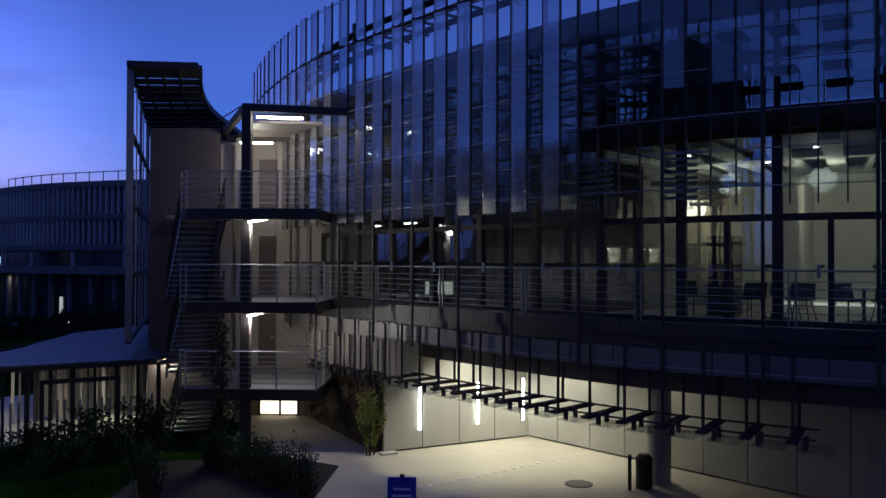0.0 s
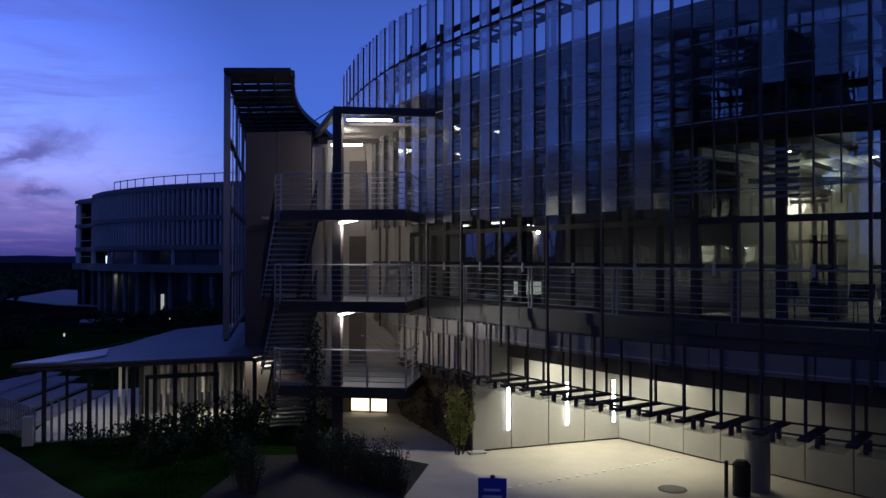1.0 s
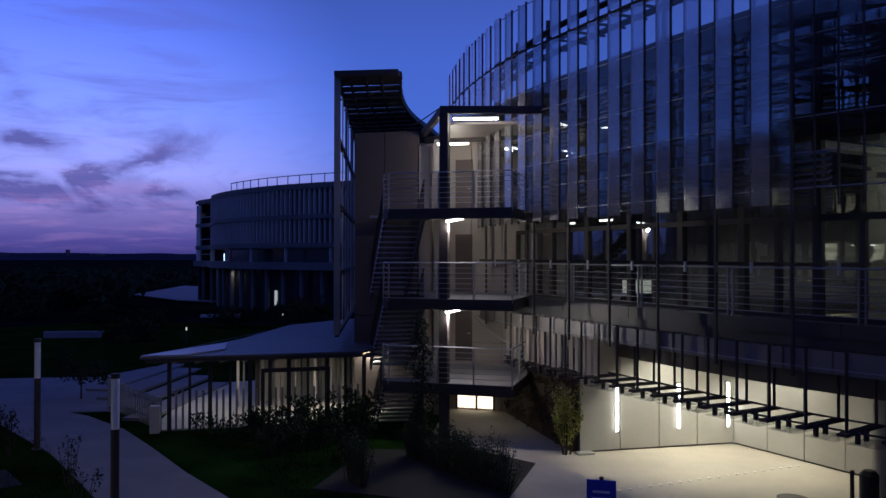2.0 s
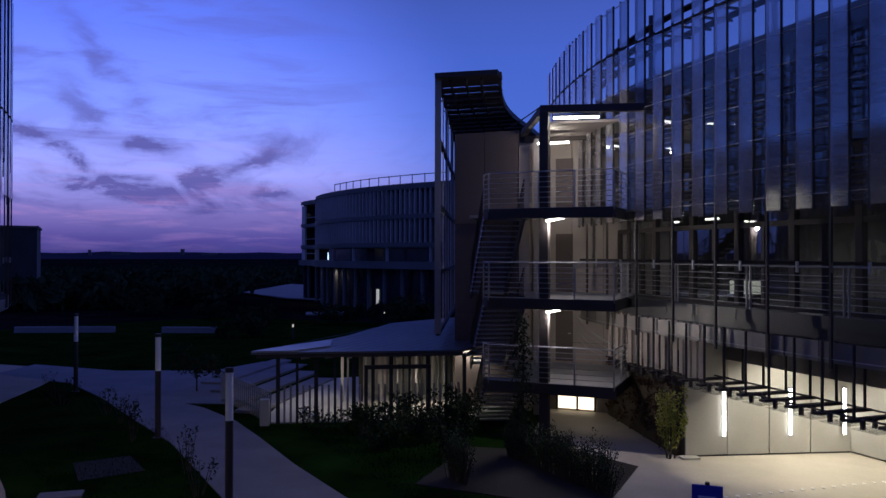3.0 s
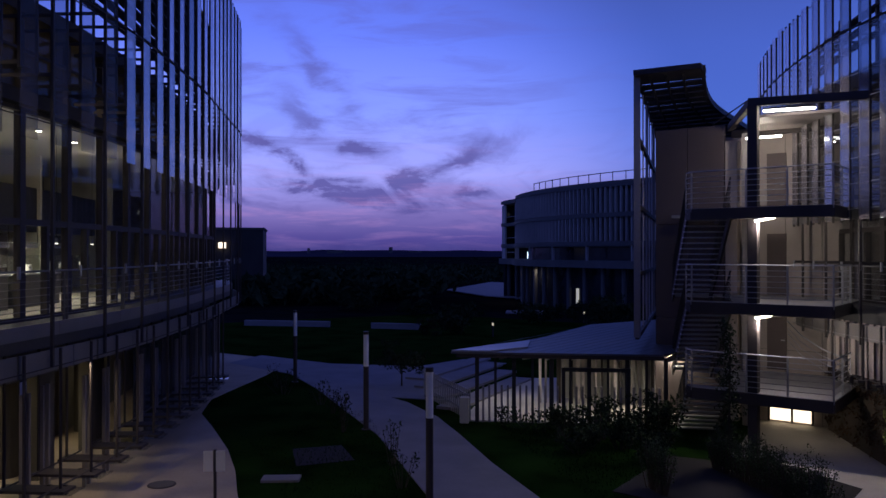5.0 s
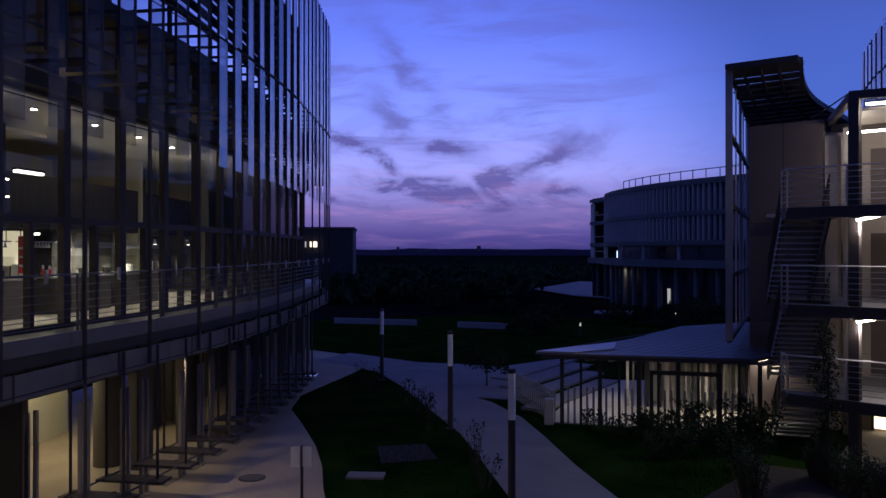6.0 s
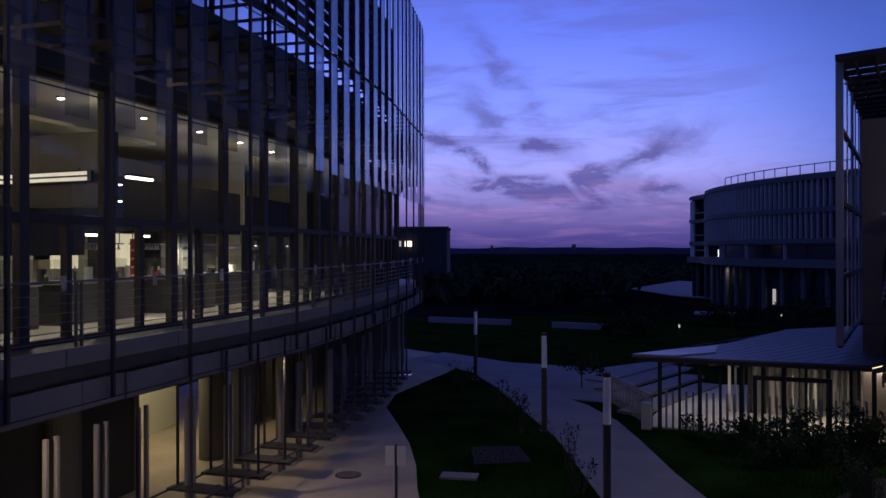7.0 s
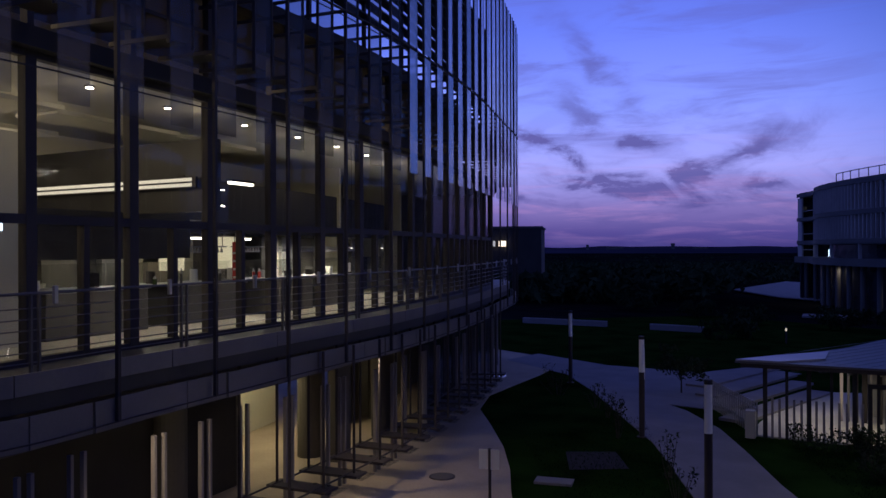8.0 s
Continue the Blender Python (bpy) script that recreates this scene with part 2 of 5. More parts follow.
M["steel"] = material("painted_dark_steel", (0.048, 0.041, 0.042), 0.55, grain=25, vary=0.2, bump=0.04, spec=0.25)
M["galv"] = material("galvanised_steel", (0.38, 0.38, 0.40), 0.42, 0.6, grain=30, vary=0.15, bump=0.04)
M["alu"] = material("anodised_mullion", (0.06, 0.052, 0.05), 0.6, 0.0, grain=30, vary=0.15, bump=0.02, spec=0.2)
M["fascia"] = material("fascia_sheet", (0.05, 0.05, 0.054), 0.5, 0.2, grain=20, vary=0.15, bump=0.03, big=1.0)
M["under"] = material("soffit_board", (0.11, 0.10, 0.09), 0.7, grain=15, vary=0.15, bump=0.03)
# Stands for walls without light: the dark is in the base colour.
M["core"] = material("unlit_wall_tone", (0.20, 0.185, 0.175), 0.8, grain=6, vary=0.3, bump=0.0, big=0.4)
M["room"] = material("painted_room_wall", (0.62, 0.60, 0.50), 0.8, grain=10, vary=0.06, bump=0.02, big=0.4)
M["ceil"] = material("ceiling_tile", (0.55, 0.54, 0.47), 0.85, grain=20, vary=0.08, bump=0.05, big=0.6)
M["floor"] = material("polished_floor", (0.34, 0.32, 0.28), 0.4, grain=8, vary=0.12, bump=0.0, big=0.6)
M["roof"] = material("standing_seam_roof", (0.115, 0.115, 0.13), 0.42, 0.3, grain=10, vary=0.12, bump=0.03, big=0.4)
M["bark"] = material("bark", (0.06, 0.045, 0.035), 0.9, grain=40, vary=0.4, bump=0.5)
M["leaf"] = material("leaf_green", (0.05, 0.075, 0.03), 0.7, grain=12, vary=0.45, bump=0.0, spec=0.15)
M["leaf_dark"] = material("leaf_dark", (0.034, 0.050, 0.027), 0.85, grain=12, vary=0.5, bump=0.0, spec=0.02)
# Yellow-green, raised well above the other leaves to hold the court's light.
M["leaf_lit"] = material("leaf_yellow_green_lit", (0.34, 0.35, 0.09), 0.7, grain=12, vary=0.4, bump=0.0, spec=0.15)
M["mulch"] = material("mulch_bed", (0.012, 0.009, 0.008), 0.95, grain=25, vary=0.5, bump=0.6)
M["vine"] = material("vine_brown", (0.07, 0.05, 0.035), 0.85, grain=22, vary=0.5, bump=0.5)
M["white"] = material("white_plastic", (0.70, 0.70, 0.68), 0.5, grain=20, vary=0.06, bump=0.02)
M["black"] = material("black_plastic", (0.025, 0.025, 0.027), 0.5, grain=20, vary=0.2, bump=0.02)
M["blue"] = material("blue_sign_face", (0.03, 0.05, 0.42), 0.45, grain=20, vary=0.06, bump=0.01)
M["signback"] = material("bare_aluminium", (0.72, 0.70, 0.64), 0.5, 0.0, grain=20, vary=0.08, bump=0.02)
M["frost_tube"] = material("frosted_lamp_tube", (0.82, 0.82, 0.84), 0.5, grain=20, vary=0.08, bump=0.0)
M["far"] = material("far_building_wall", (0.10, 0.092, 0.095), 0.7, grain=2, vary=0.2, bump=0.0, big=0.2)
M["farfin"] = material("far_building_fin", (0.47, 0.42, 0.42), 0.6, grain=2, vary=0.15, bump=0.0, big=0.2)
M["cloth"] = material("chair_shell", (0.05, 0.05, 0.055), 0.6, grain=40, vary=0.2, bump=0.1)
M["red"] = material("red_sign", (0.5, 0.04, 0.03), 0.5, grain=20, vary=0.1, bump=0.0)
M["clear"] = glass_material("clear_glass", (0.90, 0.91, 0.9), 0.01, 0.05, wavy=0.02, veil=0.03, veil_col=(0.6, 0.56, 0.58), grazing=0.5)
M["pane"] = glass_material("window_glass", (0.92, 0.92, 0.90), 0.01, 0.02, wavy=0.03, grazing=0.2)
M["pane_coated"] = glass_material("coated_window_glass", (0.88, 0.90, 0.90), 0.01, 0.19, wavy=0.05, grazing=0.6)
M["frit"] = glass_material("fritted_glass", (0.82, 0.84, 0.87), 0.08, 0.31, veil=0.22, veil_col=(0.74, 0.66, 0.70))
# Two copies of the fritted glass with its reflected light turned down.
M["frit_dull"] = glass_material("fritted_glass_dulled", (0.80, 0.81, 0.83), 0.05, 0.01, veil=0.035, veil_col=(0.6, 0.55, 0.55), grazing=0.15)
M["frit_bare"] = glass_material("fritted_glass_faint", (0.85, 0.86, 0.88), 0.05, 0.05, veil=0.055, veil_col=(0.6, 0.58, 0.62), grazing=0.3)
M["edge"] = material("slab_edge_sheet", (0.20, 0.185, 0.18), 0.45, 0.2, grain=20, vary=0.12, bump=0.03, big=1.0)
M["strip"] = glow_material("soft_light_strip", (1.0, 0.95, 0.82), 0.5)
M["drum"] = glow_material("drum_lamp_shade", (1.0, 0.9, 0.6), 0.45)
M["dimlit"] = glow_material("dim_lit_screen", (0.9, 0.88, 0.75), 0.35)
M["post"] = material("pale_steel_post", (0.24, 0.22, 0.22), 0.5, 0.1, grain=25, vary=0.15, bump=0.03)
M["signlite"] = material("sign_lettering", (0.55, 0.58, 0.7), 0.5, grain=20, vary=0.05, bump=0.0)
M["farglass"] = material("far_dark_glazing", (0.03, 0.032, 0.045), 0.15, grain=1.5, vary=0.3, bump=0.0, big=0.3)
M["serv"] = material("servery_front", (0.06, 0.058, 0.06), 0.4, grain=20, vary=0.2, bump=0.02)
M["railsteel"] = material("weathered_rail_steel", (0.30, 0.29, 0.29), 0.45, 0.4, grain=30, vary=0.2, bump=0.03)
M["raildark"] = material("dark_rail_steel", (0.13, 0.12, 0.115), 0.45, 0.2, grain=30, vary=0.2, bump=0.03)
M["plaza"] = material("tan_plaza_concrete", (0.40, 0.33, 0.26), 0.85, grain=14, vary=0.14, bump=0.12, big=0.6, spec=0.2)
M["vineleaf"] = material("brown_vine_leaf", (0.10, 0.06, 0.035), 0.8, grain=12, vary=0.5, bump=0.0, spec=0.1)
# Near-black for roof edges, and for walls whose shade is in the colour.
M["near_black"] = material("dark_fascia_and_unlit_wall", (0.028, 0.024, 0.023), 0.7, grain=12, vary=0.25, bump=0.03)
M["tube"] = glow_material("fluorescent_tube", (1.0, 0.95, 0.88), 9.0)
M["tube_soft"] = glow_material("dimmed_office_tube", (1.0, 0.95, 0.88), 3.5)
M["spot"] = glow_material("downlight_lens", (1.0, 0.9, 0.75), 12.0)
M["screenlit"] = glow_material("lit_screen", (0.55, 0.75, 1.0), 3.0)
M["winlit"] = glow_material("lit_window", (1.0, 0.82, 0.62), 1.6)

# ---------------------------------------------------------------- tools for building
ORIGIN = {}


def room_lamp(name, at, watts, col, soft=0.12):
    """A globe that lights a room all round."""
    d = bpy.data.lights.new(name, "POINT")
    d.energy, d.color, d.shadow_soft_size = watts, col, soft
    ob = new(name, d)
    ob.location = at
    return ob


def thing(name, at=(0, 0, 0), label="", category="", group="", kind=""):
    ob = new(name)
    ob.location = at
    ORIGIN[ob] = Vector(at)
    return tagged(ob, label, category, group, kind)


def mesh_of(name, bm, mat):
    me = bpy.data.meshes.new(name)
    bm.to_mesh(me)
    bm.free()
    me.materials.append(mat)
    return me


def under(ob, parent):
    ob.parent = parent
    ob.matrix_parent_inverse = Matrix.Translation(-ORIGIN.get(parent, Vector((0, 0, 0))))
    return ob


def part(name, bm, mat, parent, label=""):
    """One bmesh, made in world places, as one mesh object under a thing or part."""
    ob = new(name, mesh_of(name, bm, mat))
    ORIGIN[ob] = Vector((0, 0, 0))
    if parent is not None:
        under(ob, parent)
    return tagged(ob, label) if label else ob


def piece(name, me, m, parent, label=""):
    """An object of its own on shared mesh data, at the pose m."""
    ob = new(name, me)
    under(ob, parent)
    ob.matrix_basis = m
    return tagged(ob, label) if label else ob


def solid(name, bm, mat, label="", category="", group="", kind=""):
    """A thing that is a single mesh."""
    ob = new(name, mesh_of(name, bm, mat))
    return tagged(ob, label, category, group, kind)


def box(bm, x, y, z, sx, sy, sz, rz=0.0, m=None, bevel=0.0):
    """A box centred at x, y with its foot at z."""
    mat = pose(x, y, z + sz / 2, 0, 0, rz) @ Matrix.Diagonal((sx, sy, sz, 1))
    if m is not None:
        mat = m @ mat
    r = bmesh.ops.create_cube(bm, size=1, matrix=mat)
    if bevel:
        es = list({e for v in r["verts"] for e in v.link_edges})
        bmesh.ops.bevel(bm, geom=es, offset=bevel, segments=2, affect="EDGES", profile=0.6)
    return r


def bar(bm, p, q, w, h=None, bevel=0.0):
    """A straight bar of section w x h from p to q."""
    p, q = Vector(p), Vector(q)
    h = h or w
    d = q - p
    m = Matrix.Translation((p + q) / 2) @ d.to_track_quat("Y", "Z").to_matrix().to_4x4() @ Matrix.Diagonal((w, d.length, h, 1))
    r = bmesh.ops.create_cube(bm, size=1, matrix=m)
    if bevel:
        es = list({e for v in r["verts"] for e in v.link_edges})
        bmesh.ops.bevel(bm, geom=es, offset=bevel, segments=1, affect="EDGES")


def rod(bm, p, q, r, n=8, r2=None):
    p, q = Vector(p), Vector(q)
    d = q - p
    m = Matrix.Translation((p + q) / 2) @ d.to_track_quat("Z", "Y").to_matrix().to_4x4()
    bmesh.ops.create_cone(bm, cap_ends=True, segments=n, radius1=r, radius2=r if r2 is None else r2, depth=d.length, matrix=m)


def prism(bm, poly, z0, z1):
    """An upright prism over a plan outline."""
    lo = [bm.verts.new((x, y, z0)) for x, y in poly]
    hi = [bm.verts.new((x, y, z1)) for x, y in poly]
    n = len(poly)
    for i in range(n):
        j = (i + 1) % n
        bm.faces.new((lo[i], lo[j], hi[j], hi[i]))
    bm.faces.new(list(reversed(lo)))
    bm.faces.new(hi)
    bmesh.ops.recalc_face_normals(bm, faces=bm.faces[-(n + 2):])


class Line:
    """A smooth plan line through given places, walked by its length."""

    def __init__(self, pts, closed=False, fine=0.1):
        p = [Vector((*a, 0)) for a in pts]
        p = [2 * p[0] - p[1], *p, 2 * p[-1] - p[-2]]
        self.p = []
        for a, b, c, d in zip(p, p[1:], p[2:], p[3:]):
            n = max(2, int((c - b).length / fine))
            for k in range(n):
                t = k / n
                self.p.append(0.5 * (2 * b + (c - a) * t + (2 * a - 5 * b + 4 * c - d) * t * t + (3 * b - a - 3 * c + d) * t ** 3))
        self.p.append(p[-2])
        self.s = [0.0]
        for a, b in zip(self.p, self.p[1:]):
            self.s.append(self.s[-1] + (b - a).length)
        self.length = self.s[-1]

    def at(self, s, off=0.0, z=0.0):
        """The place s metres along, off metres to the left of the way."""
        s = min(max(s, 0), self.length - 1e-4)
        i = int(np.searchsorted(self.s, s, side="right")) - 1
        i = min(i, len(self.p) - 2)
        k = (s - self.s[i]) / (self.s[i + 1] - self.s[i])
        q = self.p[i].lerp(self.p[i + 1], k)
        a, b = self.p[max(i - 4, 0)], self.p[min(i + 5, len(self.p) - 1)]
        t = (b - a).normalized()
        return Vector((q.x - t.y * off, q.y + t.x * off, z))

    def turn(self, s):
        a, b = self.at(s - 0.2), self.at(s + 0.2)
        return math.degrees(math.atan2(b.y - a.y, b.x - a.x))

    def near(self, x, y):
        return self.s[min(range(len(self.p)), key=lambda i: (self.p[i].x - x) ** 2 + (self.p[i].y - y) ** 2)]


def strip(bm, line, s0, s1, o0, o1, z0, z1, step=0.5):
    """A band of rectangular section that follows a line."""
    n = max(1, int(math.ceil((s1 - s0) / step)))
    rings = []
    for k in range(n + 1):
        s = s0 + (s1 - s0) * k / n
        rings.append([bm.verts.new(line.at(s, o, z)) for o, z in ((o0, z0), (o1, z0), (o1, z1), (o0, z1))])
    made = []
    for a, b in zip(rings, rings[1:]):
        for i in range(4):
            j = (i + 1) % 4
            made.append(bm.faces.new((a[i], a[j], b[j], b[i])))
    made += [bm.faces.new(rings[0][::-1]), bm.faces.new(rings[-1])]
    bmesh.ops.recalc_face_normals(bm, faces=made)


def pipe(bm, pts, r, n=6):
    """A round rail through a row of places."""
    rings = []
    for i, p in enumerate(pts):
        d = (Vector(pts[min(i + 1, len(pts) - 1)]) - Vector(pts[max(i - 1, 0)])).normalized()
        q = d.to_track_quat("Z", "Y")
        rings.append([bm.verts.new(Vector(p) + q @ Vector((r * math.cos(a), r * math.sin(a), 0))) for a in (2 * math.pi * k / n for k in range(n))])
    for a, b in zip(rings, rings[1:]):
        for i in range(n):
            j = (i + 1) % n
            bm.faces.new((a[i], a[j], b[j], b[i]))
    bm.faces.new(rings[0][::-1])
    bm.faces.new(rings[-1])


def sheet(bm, pts):
    return bm.faces.new([bm.verts.new(p) for p in pts])


def leaves(bm, rng, centre, spread, count, size):
    """Many small pointed leaves scattered through a soft cloud."""
    c = Vector(centre)
    for _ in range(count):
        while True:
            o = Vector((rng.uniform(-1, 1), rng.uniform(-1, 1), rng.uniform(-1, 1)))
            if o.length < 1:
                break
        p = c + Vector((o.x * spread[0], o.y * spread[1], o.z * spread[2]))
        e = Euler((rng.uniform(-1.2, 1.2), rng.uniform(-1.2, 1.2), rng.uniform(0, 6.28)))
        s = size * rng.uniform(0.6, 1.3)
        q = [p + e.to_matrix() @ Vector(v) * s for v in ((-0.5, 0, 0), (0, -0.22, 0.06), (0.55, 0, -0.05), (0, 0.22, 0.06))]
        sheet(bm, q)

# ---------------------------------------------------------------- ground, paths
RIGHT = Line([(-8.6, 36.5), (-6.6, 32.0), (-4.3, 28.0), (-1.9, 25.1), (0.6, 22.3), (2.3, 20.5), (3.8, 19.2), (5.6, 18.0), (8.0, 16.8), (11.0, 15.8), (15.0, 15.0)])
LEFT = Line([(-10.0, 0.2), (-11.1, 3.0), (-12.2, 4.6), (-13.6, 6.7), (-14.7, 8.3), (-15.8, 10.0), (-18.0, 13.1), (-22.2, 18.0), (-26.5, 22.4), (-30.2, 26.0), (-34.5, 29.0)])


def flat(name, pts, z, mat, label, category, smooth=False):
    bm = bmesh.new()
    if smooth:
        ln = Line(list(pts) + [pts[0]], fine=0.5)
        pts = [(p.x, p.y) for p in ln.p[:-1]]
    prism(bm, pts, z - 0.12, z)
    return solid(name, bm, mat, label, category, kind="structure")


ring = [0, 60, 130, 300, 800, 2000]
bm = bmesh.new()
vs = []
c0 = bm.verts.new((0, 0, -0.03))
for r in ring[1:]:
    row = []
    for k in range(96):
        a = 2 * math.pi * k / 96
        z = -0.03 if r < 100 else -0.03 - min(9, (r - 100) * 0.012)
        if r == 2000:
            z = -6
        row.append(bm.verts.new((r * math.cos(a), r * math.sin(a), z)))
    vs.append(row)
for k in range(96):
    j = (k + 1) % 96
    bm.faces.new((c0, vs[0][k], vs[0][j]))
    for a, b in zip(vs, vs[1:]):
        bm.faces.new((a[k], b[k], b[j], a[j]))
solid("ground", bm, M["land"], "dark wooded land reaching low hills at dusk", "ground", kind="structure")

bm = bmesh.new()
rows_ = []
for r, base, swing, fine_ in ((1990, -6, 0, 1), (2700, 0, 6, 9), (3500, 8, 9, 14), (4500, 15, 10, 22), (5200, 10, 0, 1)):
    rows_.append([bm.verts.new((r * math.cos(a), r * math.sin(a), base + swing * (noise.noise(Vector((math.cos(a) * fine_, math.sin(a) * fine_, r))) + 0.35 * noise.noise(Vector((math.cos(a) * fine_ * 5, math.sin(a) * fine_ * 5, r)))))) for a in (2 * math.pi * k / 360 for k in range(360))])
for a, b in zip(rows_, rows_[1:]):
    for k in range(360):
        j = (k + 1) % 360
        bm.faces.new((a[k], b[k], b[j], a[j]))
solid("ground_hills", bm, M["hill"], "low hills along the horizon, dusk haze put into their blue-grey colour", "hills", kind="structure")

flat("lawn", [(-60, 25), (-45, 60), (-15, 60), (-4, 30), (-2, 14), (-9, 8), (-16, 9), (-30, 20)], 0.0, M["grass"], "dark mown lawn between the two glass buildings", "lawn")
flat("pavement_court", [(-3.0, 19.8), (-3.1, 23.4), (-4.6, 24.4), (-6.4, 24.5), (-7.2, 30.1), (3, 34), (16, 25), (16, 12), (3, 12), (-1.5, 15.5)], 0.02, M["court"], "pale smooth concrete court under the office building", "pavement")
flat("pavement_plaza", [(-13.0, 13.0), (-14.6, 14.1), (-16.2, 15.3), (-18.2, 16.6), (-20.9, 18.1), (-23.2, 19.3), (-25.2, 21.2), (-26.6, 23.6), (-28.2, 26.4), (-31, 30.5), (-44, 30), (-30, 12), (-22, 0), (-10, -3), (-8, 6), (-10.5, 11.5)], 0.02, M["plaza"], "tan concrete plaza beside the curved building", "pavement")
flat("path", [(-7.2, 14.2), (-11.2, 16.9), (-13.4, 18.6), (-16.0, 20.6), (-19.6, 22.8), (-23.6, 25.3), (-27.6, 27.4), (-33, 28.0), (-34, 31.0), (-28.6, 31.0), (-24.4, 33.0), (-24.2, 36.5), (-21.5, 36.5), (-21.4, 31.2), (-19.4, 28.6), (-17.4, 26.7), (-19.9, 25.7), (-18.7, 25.3), (-16.2, 23.9), (-14.0, 22.2), (-11.3, 20.0), (-8.7, 18.1), (-4.5, 15.0)], 0.025, M["pave"], "pale concrete garden path crossing the lawn", "path")


# ---------------------------------------------------------------- the two office buildings
def facade(name, line, s0, s1, back, floors, roof, joint, top, skirt, frit_foot, label, module=1.5, pitch=1.1, strips="frit", first_slat=0.3, shelves=True, cant=0.0, bare_from=1e9, pane="pane", slim=0.5, bare_foot=8.35, bright_from=-1.0, louvre_to=0.0, small_fin=0.0):
    """A glass office block along a plan line: slabs, inner glazing, railing and the tall outer screen of glass strips."""
    b = thing(name, line.at((s0 + s1) / 2, 4), label, "building")
    for z0, z1, lip in floors:
        bm = bmesh.new()
        strip(bm, line, s0, s1, lip, back, z0, z1)
        part("floor_slab" if z1 < roof else "roof", bm, M["fascia"] if z1 < 6 else M["near_black"], b)
    # slab edge in separate sheets
    s = s0
    while s < s1 - 0.3:
        e = min(s + 2 * module, s1)
        bm = bmesh.new()
        strip(bm, line, s + 0.01, e - 0.01, -0.05, -0.002, 3.96, 4.25, step=0.75)
        part("edge_sheet", bm, M["edge" if not shelves else "fascia"], b)
        for d in range(3):
            bm = bmesh.new()
            strip(bm, line, s + d * (e - s) / 3 + 0.012, s + (d + 1) * (e - s) / 3 - 0.012, -0.36 - 0.03 * (d % 2), -0.34 - 0.03 * (d % 2), 3.3, 3.74, step=1.5)
            part("hung_sheet", bm, M["edge"], b)
        s = e
    bm = bmesh.new()
    strip(bm, line, s0, s1, 1.0, 1.15, skirt, floors[0][0])
    part("bulkhead", bm, M["under"], b)
    ceil = floors[1][0]
    k, s = 0, s0
    while s < s1 - 0.1:
        p, a = line.at(s, 0.85), line.turn(s)
        bm = bmesh.new()
        box(bm, p.x, p.y, 4.22, 0.2 if k % 2 == 0 else 0.11, 0.16, (ceil - 4.22 if k % 2 == 0 else 2.1), a, bevel=0.008)
        part("mullion", bm, M["alu"], b)
        if k % 2 == 0 and floors[1][1] < roof - 0.8:
            bm = bmesh.new()
            box(bm, p.x, p.y, floors[1][1], 0.12, 0.14, floors[-1][0] - floors[1][1], a)
            part("mullion", bm, M["alu"], b)
        s += module / 1.5
        k += 1
    rows = [(6.3, 0.14), (4.22, 0.1), (ceil - 0.1, 0.1)]
    glazed = [(4.32, 6.3), (6.44, ceil - 0.1)]
    if floors[1][1] < roof - 0.8:
        f1, f2 = floors[1][1], floors[-1][0]
        fm = (f1 + f2) / 2 + 0.1
        rows += [(f1, 0.08), (fm, 0.07)]
        glazed += [(f1 + 0.08, fm), (fm + 0.07, f2)]
    for z, h in rows:
        bm = bmesh.new()
        strip(bm, line, s0, s1, 0.78, 0.92, z, z + h)
        part("transom", bm, M["alu"], b)
    s = s0
    while s < s1 - 0.5:
        e = min(s + module * 4 / 3, s1)
        for z0, z1 in glazed:
            bm = bmesh.new()
            strip(bm, line, s, e, 0.84, 0.86, z0, z1, step=5)
            part("pane", bm, M[pane], b)
        s = e
    # railing along the slab edge
    bm = bmesh.new()
    pipe(bm, [line.at(s0 + (s1 - s0) * i / 80, 0.03, 5.32) for i in range(81)], 0.024)
    metal = M["railsteel" if shelves else "raildark"]
    rail = part("railing", bm, metal, b, "galvanised balcony railing of round bars")
    for z, r in ((5.12, 0.01), (4.97, 0.01), (4.82, 0.01), (4.67, 0.01), (4.52, 0.01), (4.38, 0.01)):
        bm = bmesh.new()
        pipe(bm, [line.at(s0 + (s1 - s0) * i / 80, 0.03, z) for i in range(81)], r)
        part("rail_bar", bm, metal, rail)
    s = s0 + 0.3
    while s < s1:
        for d in (0, 0.13):
            p, a = line.at(s + d, 0.03), line.turn(s)
            bm = bmesh.new()
            box(bm, p.x, p.y, 4.0, 0.03, 0.05, 1.32, a)
            part("rail_post", bm, metal, rail)
        s += 2 * module
    # outer screen
    bm = bmesh.new()
    pipe(bm, [line.at(s0 + (s1 - s0) * i / 90, -0.45, joint) for i in range(91)], 0.028)
    screen = part("glass_screen", bm, M["alu"], b, "tall hung screen of fritted glass strips on thin fins")
    for z in ((joint - 0.12, top - 0.1, 10.6, 9.9, 8.3, 9.2, 7.6, 6.9, 3.4) if shelves else (joint - 0.12, top - 0.1, 8.3, 3.4)):
        bm = bmesh.new()
        pipe(bm, [line.at(s0 + (s1 - s0) * i / 90, -0.45, z) for i in range(91)], 0.013)
        part("screen_rail", bm, M["railsteel" if shelves else "alu"], screen)
    rng = random.Random(7)
    s, k = s0, 0
    while s < s1 - 0.2:
        e = s + pitch * 0.5
        p, a = line.at(s, -0.45), line.turn(s)
        if k % 2 == 1 and shelves:
            bm = bmesh.new()
            c = line.at((s + e) / 2, -0.45)
            foot = frit_foot if s < bare_from else bare_foot
